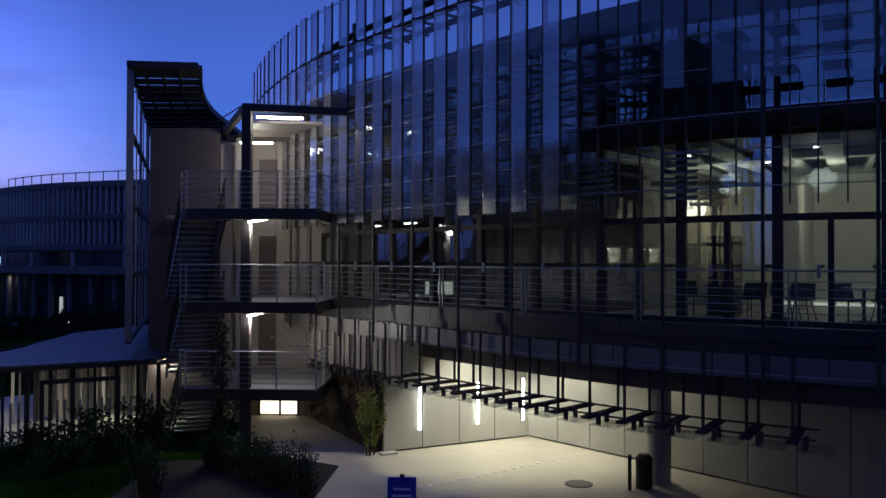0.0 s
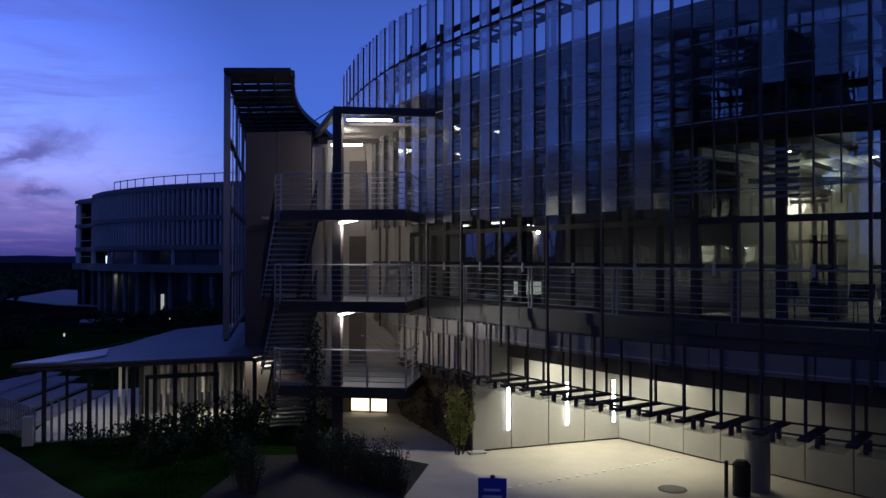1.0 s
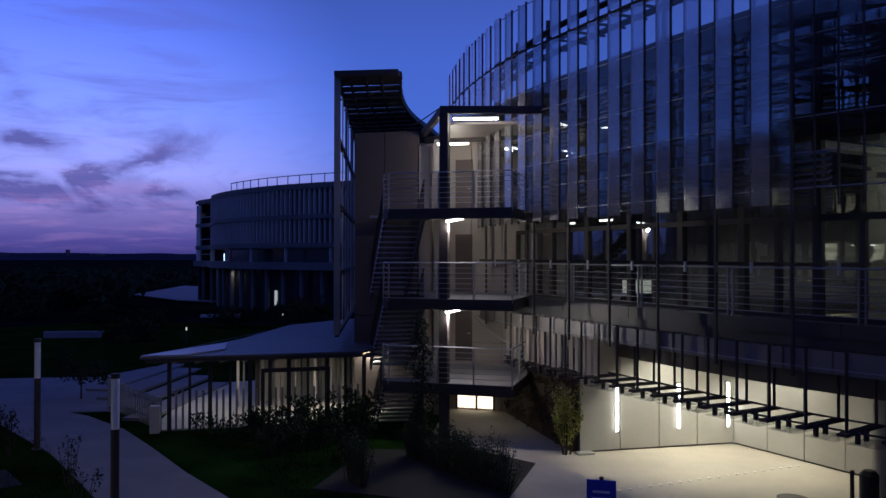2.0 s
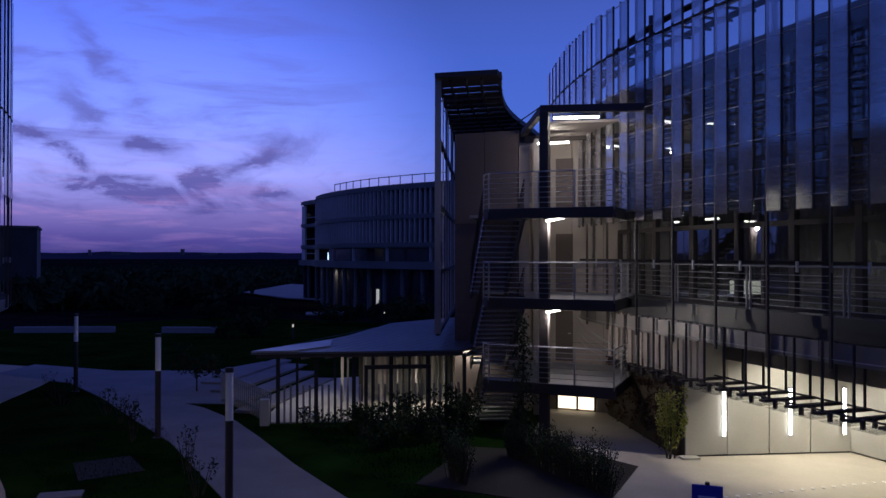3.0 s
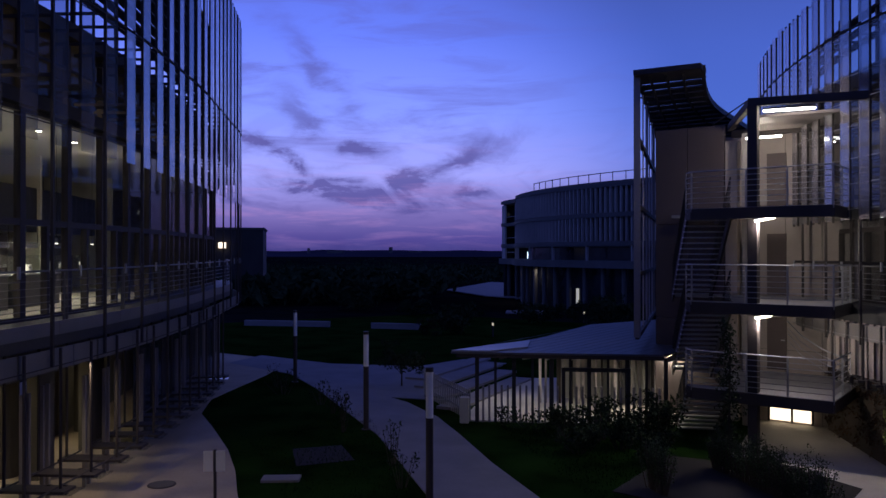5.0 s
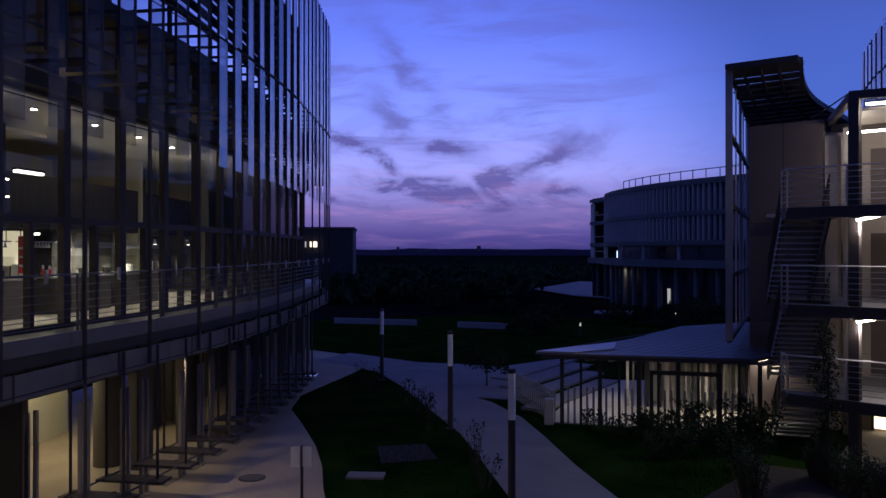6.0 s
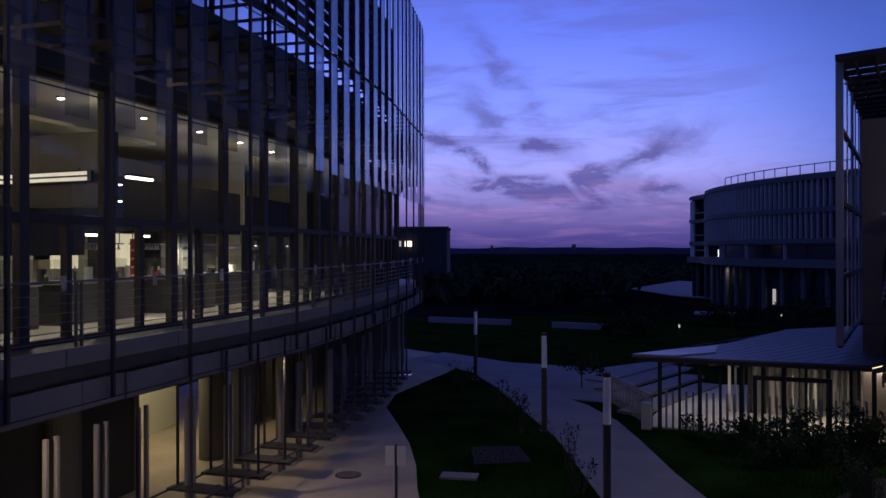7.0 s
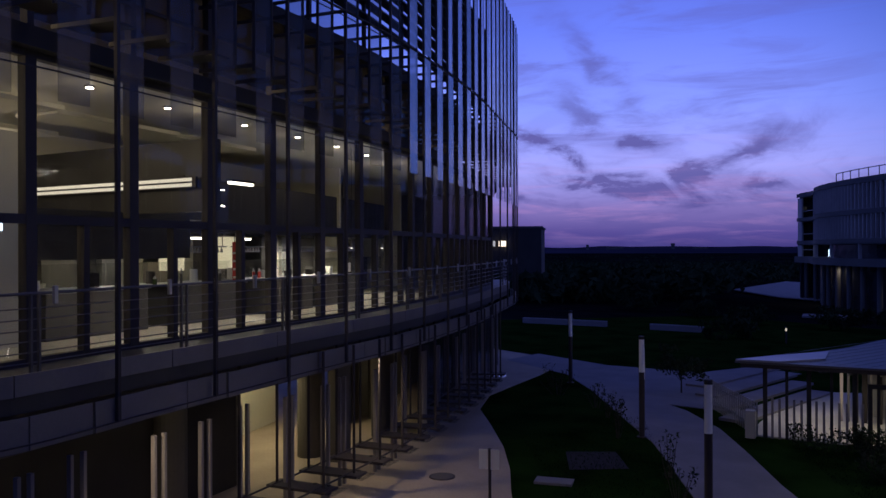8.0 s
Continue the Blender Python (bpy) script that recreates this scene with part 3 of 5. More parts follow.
            box(bm, c.x, c.y, foot, pitch * 0.5 - 0.03, 0.012, joint - 0.06 - foot, line.turn((s + e) / 2) + rng.uniform(-2, 2))
            part("clear_strip", bm, M["clear"], screen)
        if k % 2 == 0:
            for z0, z1 in ((frit_foot if s < bare_from else bare_foot, joint - 0.06), (joint + 0.05, top + rng.uniform(-0.12, 0.12))):
                bm = bmesh.new()
                c = line.at((s + e) / 2, -0.47)
                box(bm, c.x, c.y, z0, pitch * slim - 0.03, 0.016, z1 - z0, line.turn((s + e) / 2) + cant + rng.uniform(-3, 3))
                # Brighter or duller copy of the glass, chosen by where it catches sky.
                part("glass_strip", bm, M["frit" if s > bright_from > 0 else strips if s < bare_from else "frit_bare"], screen)
            for z in ((5.4, 7.3, 8.3, joint) if shelves else (9.3, 10.5, joint)):
                bm = bmesh.new()
                bar(bm, line.at(s, -0.45, z), line.at(s, 0.8, z), 0.045, 0.07)
                part("outrigger", bm, M["alu"], screen)
            for z in (8.25, 9.85, 9.1) if shelves else (9.3,):
                q = line.at(s + 0.3, 0.05)
                bm = bmesh.new()
                box(bm, q.x, q.y, z, 0.5, 0.75, 0.03, a)
                part("shelf", bm, M["steel"], screen)
            bm = bmesh.new()
            box(bm, p.x, p.y, 5.2, 0.06, 0.05, 0.24, a, bevel=0.008)
            part("clamp", bm, M["galv"], screen)
        bm = bmesh.new()
        foot = skirt + 0.5 if k % 4 == 0 else small_fin or frit_foot - 0.05
        box(bm, p.x, p.y, foot, 0.06 if k % 4 == 0 else 0.025, 0.06, top - foot, a)
        part("screen_fin", bm, M["alu"], screen)
        s = e
        k += 1
    # stacks of thin louvre blades hung behind the gaps of the screen
    if louvre_to:
        bm = bmesh.new()
        box(bm, 0, 0, 0, pitch * 0.8, 0.16, 0.014)
        blade = mesh_of("louvre_blade", bm, M["railsteel"])
        s, k = s0 + pitch * 0.25, 0
        while s < louvre_to:
            z0, n = ((6.75, 8), (8.65, 6), (6.95, 6), (9.2, 5))[k % 4]
            for j in range(n):
                p = line.at(s, -0.12 + rng.uniform(-0.02, 0.02))
                piece("louvre_blade", blade, pose(p.x, p.y, z0 + 0.13 * j, 24, 0, line.turn(s) + rng.uniform(-2, 2)), screen)
            s += pitch
            k += 1
    bm = bmesh.new()
    strip(bm, line, s0, s1, 1.1, 1.2, roof + 0.02, roof + 0.12, step=1.0)
    shade = part("sunshade", bm, M["steel"], b, "dark horizontal sunshade slats above the roof")
    z = joint + first_slat
    while z < top:
        bm = bmesh.new()
        strip(bm, line, s0, s1, 1.0, 1.32, z, z + 0.05, step=1.0)
        part("slat", bm, M["steel"], shade)
        z += 0.40
    s = s0
    while s < s1:
        q = line.at(s, 1.15)
        bm = bmesh.new()
        box(bm, q.x, q.y, roof, 0.1, 0.1, top - roof, line.turn(s))
        part("shade_post", bm, M["steel"], shade)
        s += 2 * module
    return b


def brackets(b, line, s0, s1, z, step, rods_to, wide=0.2):
    """The row of small glass shelves hung from steel rods along the foot of a screen."""
    for d in (0.7, -0.35):
        bm = bmesh.new()
        pipe(bm, [line.at(s0 + (s1 - s0) * i / 40, d, z + 0.06) for i in range(41)], 0.022)
        part("tie_rail", bm, M["steel"], b)
    s = s0
    while s < s1:
        a = line.turn(s)
        p = line.at(s, 0.1)
        bm = bmesh.new()
        box(bm, p.x, p.y, z, wide, 1.5, 0.06, a, bevel=0.01)
        br = part("hung_shelf", bm, M["steel"], b)
        q = line.at(s + 0.38, -0.25)
        bm = bmesh.new()
        box(bm, q.x, q.y, z - 0.12, 0.6, 0.75, 0.02, a)
        part("glass_shelf", bm, M["clear"], br)
        for d in (-0.45, 0.75):
            q = line.at(s, d)
            bm = bmesh.new()
            rod(bm, (q.x, q.y, z), (q.x, q.y, rods_to), 0.033)
            part("hanger", bm, M["steel"], br)
        for d in (-0.1, -0.45):
            q = line.at(s + 0.2, d)
            bm = bmesh.new()
            box(bm, q.x, q.y, z - 0.12, 0.08, 0.08, 0.2, a, bevel=0.01)
            part("clip", bm, M["steel"], br)
        s += step



RL, LL = RIGHT.length, LEFT.length
right_house = facade("office_building", RIGHT, 0.5, RL - 0.3, 9.0, ((3.72, 4.22, 0.0), (8.1, 8.5, 0.55), (10.6, 11.1, 0.5)), 11.1, 11.9, 13.4, 2.7, 6.6, "dark glass office building with a tall hung screen of glass strips", cant=8.0, bare_from=RIGHT.near(2.9, 19.9), pane="pane_coated", slim=0.46, pitch=0.92, bare_foot=8.9, louvre_to=RIGHT.near(5.2, 18.2))
brackets(right_house, RIGHT, RIGHT.near(-4.0, 27.6), RIGHT.near(7.0, 17.3), 2.2, 0.78, 3.75)
left_house = facade("office_building", LEFT, 0.2, LL - 0.2, 9.0, ((3.72, 4.22, 0.0), (8.85, 9.15, 0.55), (10.75, 11.1, 0.5)), 11.1, 11.2, 16.4, 2.9, 7.9, "curved glass office building with lit rooms behind hung glass strips", strips="frit_dull", first_slat=1.1, shelves=False, bright_from=13.5, small_fin=9.2)
brackets(left_house, LEFT, LEFT.near(-14.5, 8.0), LEFT.near(-26, 22), 0.8, 1.25, 3.75, 0.5)


def band(b, line, s0, s1, o0, o1, z0, z1, mat, name, label=""):
    bm = bmesh.new()
    strip(bm, line, s0, s1, o0, o1, z0, z1)
    return part(name, bm, mat, b, label)


def cross_wall(b, line, s, o0, o1, z0, z1, mat, name="partition"):
    bm = bmesh.new()
    bar(bm, line.at(s, o0, (z0 + z1) / 2), line.at(s, o1, (z0 + z1) / 2), 0.15, z1 - z0)
    return part(name, bm, mat, b)


def tube_light(name, p, q, w=0.12, group="ceiling tubes", label="lit white fluorescent tube under a ceiling"):
    t = thing(name, (Vector(p) + Vector(q)) / 2, label, "light", group)
    p, q = Vector(p), Vector(q)
    bm = bmesh.new()
    bar(bm, p, q, w, 0.06, bevel=0.01)
    part("diffuser", bm, M["tube" if name == "stair_tube" else "tube_soft"], t)
    bm = bmesh.new()
    up = Vector((0, 0, 0.05))
    bar(bm, p + up, q + up, w * 1.3, 0.045)
    part("housing", bm, M["steel"], t)
    return t


def spot_light(p, r=0.07):
    t = thing("downlight", p, "small lit round downlight in a ceiling", "light", "ceiling downlights")
    bm = bmesh.new()
    rod(bm, p, Vector(p) + Vector((0, 0, 0.03)), r, 12)
    part("lens", bm, M["spot"], t)
    bm = bmesh.new()
    rod(bm, Vector(p) + Vector((0, 0, 0.02)), Vector(p) + Vector((0, 0, 0.07)), r * 1.35, 12)
    part("rim", bm, M["steel"], t)
    return t


# ---- inside the right-hand house
sd = RIGHT.near(2.35, 20.45)          # where the lit room begins
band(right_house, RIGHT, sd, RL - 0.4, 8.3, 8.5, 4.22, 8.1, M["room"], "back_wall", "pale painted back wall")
# Beyond the lit room, darkness is put into the wall colour.
band(right_house, RIGHT, 0.6, sd, 8.3, 8.5, 4.22, 10.6, M["core"], "back_wall", "back wall with the unlit dark put into its colour")
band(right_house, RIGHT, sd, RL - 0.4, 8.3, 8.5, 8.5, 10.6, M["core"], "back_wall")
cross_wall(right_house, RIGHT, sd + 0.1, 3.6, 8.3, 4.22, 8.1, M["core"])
cross_wall(right_house, RIGHT, sd + 4.6, 6.2, 8.3, 4.22, 7.6, M["room"])
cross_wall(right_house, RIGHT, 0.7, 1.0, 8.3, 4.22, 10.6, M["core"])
cross_wall(right_house, RIGHT, RL - 0.5, 1.0, 8.3, 4.22, 10.6, M["room"])
band(right_house, RIGHT, sd, RL - 0.4, 1.0, 8.3, 4.222, 4.24, M["floor"], "floor_finish", "polished pale floor")
for i in range(9):
    s = sd + 0.4 + i * 1.35
    bm = bmesh.new()
    bar(bm, RIGHT.at(s, 1.3, 8.0), RIGHT.at(s, 8.0, 8.0), 0.4, 0.16)
    part("ceiling_beam", bm, M["ceil"], right_house)
band(right_house, RIGHT, sd, RL - 0.4, 4.2, 4.6, 7.93, 8.09, M["ceil"], "ceiling_beam")
band(right_house, RIGHT, sd, RL - 0.4, 7.9, 8.28, 7.9, 8.09, M["ceil"], "ceiling_beam")
for i in range(2):
    p, q = RIGHT.at(sd + 1.2 + i * 1.4, 2.6 + i, 7.35), RIGHT.at(sd + 3.2 + i * 1.4, 3.6 + i, 7.35)
    bm = bmesh.new()
    bar(bm, p, q, 0.3, 0.1)
    t = solid("hanging_panel", bm, M["ceil"], "pale acoustic panel hung under the ceiling", "panel", "hung panels")
for i in range(5):
    spot_light(RIGHT.at(sd + 2.0 + i * 1.7, 3.2 + (i % 2) * 2.4, 8.02), 0.06)
ROOM = (1.0, 0.95, 0.78)
for d_ in (-3.0, 0, 3.0):
    room_lamp("room_light", RIGHT.at(sd + 5.4 + d_, 5.2, 7.5), 30, (1.0, 0.98, 0.86), 0.3)
q_ = RIGHT.at(sd + 4.5, 8.0, 4.4)
# low light strip at the foot of the back wall
t = thing("floor_light_strip", q_, "white light strip along the foot of the wall", "light")
bm = bmesh.new()
strip(bm, RIGHT, sd + 2.8, RL - 1.0, 8.2, 8.26, 4.28, 4.36)
part("diffuser", bm, M["strip"], t)
# tubes deep in the dark storeys
for s, o_, z in ((2.6, 3.4, 9.7), (4.6, 3.2, 9.9), (6.0, 3.0, 9.5), (9.4, 3.2, 9.9)):
    p = RIGHT.at(s, o_, z)
    q = RIGHT.at(s + 0.85, o_, z)
    tube_light("ceiling_tube", p, q)
for s, o_, z in ((3.4, 3.0, 6.7), (6.6, 3.0, 6.75), (9.8, 3.0, 6.75)):
    p = RIGHT.at(s, o_, z)
    q = RIGHT.at(s + 0.8, o_, z)
    tube_light("ceiling_tube", p, q)
# Fill lamps without fixtures, added to lift the dark storeys.
lamp("dark_storey_fill", RIGHT.at(8.5, 4.0, 7.9), 140, (1.0, 0.93, 0.88), soft=0.02)
lamp("dark_storey_fill", RIGHT.at(13.5, 4.0, 7.9), 140, (1.0, 0.93, 0.88), soft=0.02)
lamp("upper_storey_fill", RIGHT.at(7.5, 4.0, 10.2), 330, (0.8, 0.88, 1.0), soft=0.02)
lamp("upper_storey_fill", RIGHT.at(13.5, 4.0, 10.2), 60, (0.8, 0.88, 1.0), soft=0.02)
# a lit monitor on a desk
bm = bmesh.new()
c = Vector((-0.35, 25.3, 0))
box(bm, c.x, c.y, 4.52, 0.8, 0.05, 0.36, -10)
tw = thing("lit_screen", c, "pale lit screen standing in the dark office", "screen")
part("display", bm, M["dimlit"], tw)
bm = bmesh.new()
box(bm, c.x, c.y + 0.2, 4.22, 0.9, 0.3, 0.3, -10, bevel=0.01)
part("stand", bm, M["black"], tw)


def chair(m, white=False):
    c = thing("chair", (0, 0, 0), "dark shell chair on thin splayed metal legs" if not white else "white shell chair on thin splayed metal legs", "chair", "chairs in the lit room")
    mat = M["white"] if white else M["cloth"]
    bm = bmesh.new()
    box(bm, 0, 0, 0.44, 0.48, 0.46, 0.05, bevel=0.02)
    part("seat", bm, mat, c)
    bm = bmesh.new()
    pts = [(-0.24, 0.1), (-0.2, 0.24), (0, 0.28), (0.2, 0.24), (0.24, 0.1)]
    for (x0, y0), (x1, y1) in zip(pts, pts[1:]):
        sheet(bm, [(x0, y0, 0.48), (x1, y1, 0.48), (x1 * 0.95, y1 + 0.06, 0.80), (x0 * 0.95, y0 + 0.06, 0.80)])
    bmesh.ops.remove_doubles(bm, verts=bm.verts, dist=0.001)
    bmesh.ops.solidify(bm, geom=bm.faces[:], thickness=0.025)
    part("backrest", bm, mat, c)
    for x in (-1, 1):
        for y in (-1, 1):
            bm = bmesh.new()
            rod(bm, (x * 0.16, y * 0.15, 0.45), (x * 0.25, y * 0.24, 0), 0.012, 6)
            part("leg", bm, M["steel"], c)
    c.matrix_basis = m
    return c


first = None
for i, (s, o_, a, wh) in enumerate(((2.6, 2.3, 30, 0), (4.1, 2.0, 200, 0), (4.8, 2.6, 90, 1), (5.2, 2.0, -40, 0), (6.2, 2.1, 20, 0), (7.0, 2.1, 170, 0), (8.3, 2.3, 60, 0))):
    p = RIGHT.at(sd + s - 0.05, o_)
    m = pose(p.x, p.y, 4.24, 0, 0, a)
    if wh:
        chair(m, True)
    elif first is None:
        first = chair(m)
    else:
        copy_thing(first, m)


def round_table(p):
    t = thing("round_table", p, "small round table on a single steel foot", "table", "room tables")
    bm = bmesh.new()
    rod(bm, (p.x, p.y, 4.94), (p.x, p.y, 4.97), 0.42, 24)
    part("tabletop", bm, M["white"], t)
    bm = bmesh.new()
    rod(bm, (p.x, p.y, 4.27), (p.x, p.y, 4.94), 0.035, 10)
    part("column", bm, M["steel"], t)
    bm = bmesh.new()
    rod(bm, (p.x, p.y, 4.24), (p.x, p.y, 4.27), 0.25, 20)
    part("foot", bm, M["steel"], t)


round_table(RIGHT.at(sd + 4.65, 2.6))
round_table(RIGHT.at(sd + 6.5, 2.4))
c = RIGHT.at(sd + 3.0, 3.4)
t = thing("tall_cabinet", c, "black tall cabinet with a door beside the partition", "cabinet")
bm = bmesh.new()
box(bm, c.x, c.y, 4.24, 0.62, 0.6, 1.85, -38, bevel=0.012)
part("body", bm, M["black"], t)
bm = bmesh.new()
box(bm, c.x - 0.19, c.y - 0.25, 4.32, 0.56, 0.03, 1.7, -38, bevel=0.006)
part("door", bm, M["steel"], t)
c = RIGHT.at(sd + 8.8, 1.5)
t = thing("wall_display", c, "small glowing pale display on a black stand", "screen")
bm = bmesh.new()
box(bm, c.x, c.y, 5.2, 0.34, 0.04, 0.12, -28)
part("display", bm, M["screenlit"], t)
bm = bmesh.new()
box(bm, c.x + 0.02, c.y + 0.05, 4.24, 0.4, 0.04, 1.14, -28)
part("stand", bm, M["black"], t)

# hanging blades between the stair and the court
s = RIGHT.near(-4.6, 28.4)
while s < RIGHT.near(-1.2, 24.3):
    p = RIGHT.at(s, -0.1)
    bm = bmesh.new()
    box(bm, p.x, p.y, 2.25, 0.14, 0.03, 1.5, RIGHT.turn(s) + 20)
    part("hanging_blade", bm, M["tan"], right_house)
    s += 0.3
# ---- inside the left-hand house
band(left_house, LEFT, 0.3, LL - 1.0, 7.4, 7.6, 4.22, 8.85, M["room"], "back_wall", "beige painted back wall")
band(left_house, LEFT, 0.3, LL - 1.0, 1.0, 7.4, 4.222, 4.24, M["floor"], "floor_finish", "polished pale floor")
band(left_house, LEFT, 0.3, LL - 1.0, 1.0, 7.4, 8.80, 8.84, M["ceil"], "ceiling_board")
band(left_house, LEFT, 9.5, 27.0, 4.5, 4.7, 6.35, 7.75, M["black"], "servery_bulkhead", "dark bulkhead over the servery")
# Added board that keeps the upper lamps off the kitchen.
band(left_house, LEFT, 9.5, 27.0, 4.7, 7.4, 7.68, 7.75, M["core"], "servery_lid", "board added over the servery to keep the upper light out")
band(left_house, LEFT, 0.3, LL - 1.0, 5.0, 5.2, 9.15, 10.75, M["tan"], "upper_back_wall")
for s_ in (4.0, 9.0, 14.0, 19.0):
    lamp("attic_light", LEFT.at(s_, 2.6, 10.6), 300, (1.0, 0.78, 0.5), soft=0.02)
band(left_house, LEFT, 0.3, LEFT.near(-15.6, 9.8), 1.5, 6.0, 11.1, 16.3, M["near_black"], "roof_plant_house", "dark plant house on the roof")
tube_light("soffit_tube", RIGHT.at(RIGHT.near(-2.2, 25.5), 0.2, 3.62), RIGHT.at(RIGHT.near(-2.2, 25.5) + 0.45, 0.2, 3.62), 0.1, "ceiling tubes", "short lit tube under the slab")
rk = random.Random(17)
s = 1.2
while s < 26:
    w_ = rk.uniform(0.5, 1.2)
    z_ = rk.choice((5.2, 5.6, 6.3, 6.3, 6.3))
    band(left_house, LEFT, s, s + w_ - 0.04, 5.0 + rk.uniform(0, 0.5), 5.6, 4.24, z_, M[rk.choice(("room", "tan", "serv", "room", "under", "galv"))], "kitchen_unit")
    s += w_
s = 1.5
while s < 25:
    band(left_house, LEFT, s, s + 1.45, 4.25, 4.28, 5.14, 5.62, M["clear"], "sneeze_screen")
    s += 1.5
    if rk.random() < 0.7:
        p = LEFT.at(s - 0.7, 3.9)
        bm = bmesh.new()
        rod(bm, (p.x, p.y, 5.14), (p.x, p.y, 5.14 + rk.uniform(0.12, 0.3)), rk.uniform(0.08, 0.16), 12)
        solid("counter_jar", bm, M[rk.choice(("galv", "white", "steel"))], "small round container standing on the counter", "container", "counter containers")
for s in (0.5, 21.0, 29.0):
    cross_wall(left_house, LEFT, s, 4.4 if s > 1 else 1.0, 7.4, 4.22, 8.8, M["room"])
for s in (13.0, 24.0):
    cross_wall(left_house, LEFT, s, 5.4, 7.4, 6.4, 8.8, M["serv"])
cross_wall(left_house, LEFT, LL - 1.1, 1.0, 7.4, 4.22, 8.8, M["core"])
for s in (3.0, 6.2, 9.4, 12.9, 16.0):
    band(left_house, LEFT, s, s + 2.6, 2.9, 4.3, 4.24, 5.1, M["serv"], "counter", "dark servery counter")
    band(left_house, LEFT, s - 0.05, s + 2.65, 2.85, 4.35, 5.1, 5.14, M["galv"], "counter_top")
# dark bulkhead across the room with a long light strip on its face
BA, BB = Vector((-20.9, 4.25, 0)), Vector((-15.5, 7.05, 0))
bm = bmesh.new()
bar(bm, BA + Vector((-0.1, 0.2, 7.45)), BB + Vector((-0.1, 0.2, 7.45)), 0.25, 1.5)
part("cross_bulkhead", bm, M["black"], left_house, "dark bulkhead across the room")
t = thing("bulkhead_light", (BA + BB) / 2 + Vector((0, 0, 7.3)), "long white light strip along a dark bulkhead", "light")
for z in (7.25, 7.36):
    bm = bmesh.new()
    bar(bm, BA.lerp(BB, 0.02) + Vector((0.03, -0.04, z)), BA.lerp(BB, 0.93) + Vector((0.03, -0.04, z)), 0.03, 0.07)
    part("diffuser", bm, M["strip"], t)
bm = bmesh.new()
bar(bm, BA.lerp(BB, 0.01) + Vector((0.01, -0.02, 7.305)), BA.lerp(BB, 0.95) + Vector((0.01, -0.02, 7.305)), 0.05, 0.22)
part("housing", bm, M["steel"], t)
# Second added board: the servery below stays dark under the room lamps.
band(left_house, LEFT, 5.4, 11.5, 3.4, 7.3, 6.62, 6.7, M["black"], "servery_lid", "black board added over the servery to block the upper lamps")
band(left_house, LEFT, 5.4, 10.4, 3.3, 3.42, 5.72, 6.7, M["black"], "servery_front", "dark servery hood")
band(left_house, LEFT, 5.15, 5.75, 2.7, 3.1, 4.24, 7.95, M["room"], "room_pier", "pale painted pier beside the servery")
# broad boarded panels hung under the ceiling
for s_, o_, w_, l_ in ((3.2, 2.4, 1.2, 3.0), (6.4, 2.8, 1.1, 3.2), (9.6, 3.0, 1.0, 3.0), (4.6, 5.2, 1.0, 4.0)):
    bm = bmesh.new()
    strip(bm, LEFT, s_, s_ + l_, o_, o_ + w_, 8.42, 8.5)
    solid("ceiling_panel", bm, M["ceil"], "pale board panel hung under the ceiling", "panel", "hung panels")
for i, (s, o_, z) in enumerate(((4.0, 1.8, 8.75), (6.2, 1.8, 8.75), (8.4, 2.0, 8.75), (10.8, 2.0, 8.75), (13.0, 2.0, 8.75), (15.2, 2.0, 8.75), (17.4, 2.0, 8.75), (10.0, 3.6, 7.6), (12.0, 3.6, 7.4), (12.0, 3.6, 7.0))):
    spot_light(LEFT.at(s, o_, z), 0.065)
for s, o_, z in ((9.0, 2.2, 7.4), (10.6, 2.3, 7.45), (9.6, 4.4, 6.2), (11.4, 4.3, 6.2), (7.6, 4.4, 6.2), (13.6, 4.4, 6.2)):
    tube_light("ceiling_tube", LEFT.at(s, o_, z), LEFT.at(s + 0.9, o_, z))
for s, o_ in ((11.2, 4.5), (13.4, 4.5)):
    p = LEFT.at(s, o_)
    bm = bmesh.new()
    rod(bm, (p.x, p.y, 5.4), (p.x, p.y, 6.25), 0.3, 20)
    t = thing("drum_lamp", p, "tall glowing cream drum lamp", "lamp", "drum lamps")
    part("shade", bm, M["drum"], t)
    bm = bmesh.new()
    rod(bm, (p.x, p.y, 4.24), (p.x, p.y, 5.4), 0.03, 8)
    part("stem", bm, M["steel"], t)
for s_, o_, w_ in ((3.0, 1.7, 10), (6.0, 1.7, 8), (9.0, 1.7, 12), (12.5, 2.4, 5), (16.0, 2.4, 9), (20.0, 2.4, 14), (1.6, 5.0, 95), (5.2, 5.0, 85), (7.4, 5.6, 18)):
    room_lamp("servery_light", LEFT.at(s_, o_, 8.3), w_, (1.0, 0.84, 0.66), 0.75)
for s_, w_ in ((5.0, 6), (9.0, 45), (11.5, 90), (14.0, 170), (17.5, 260), (21.5, 260)):
    lamp("kitchen_light", LEFT.at(s_, 4.3, 6.3), w_, ROOM)
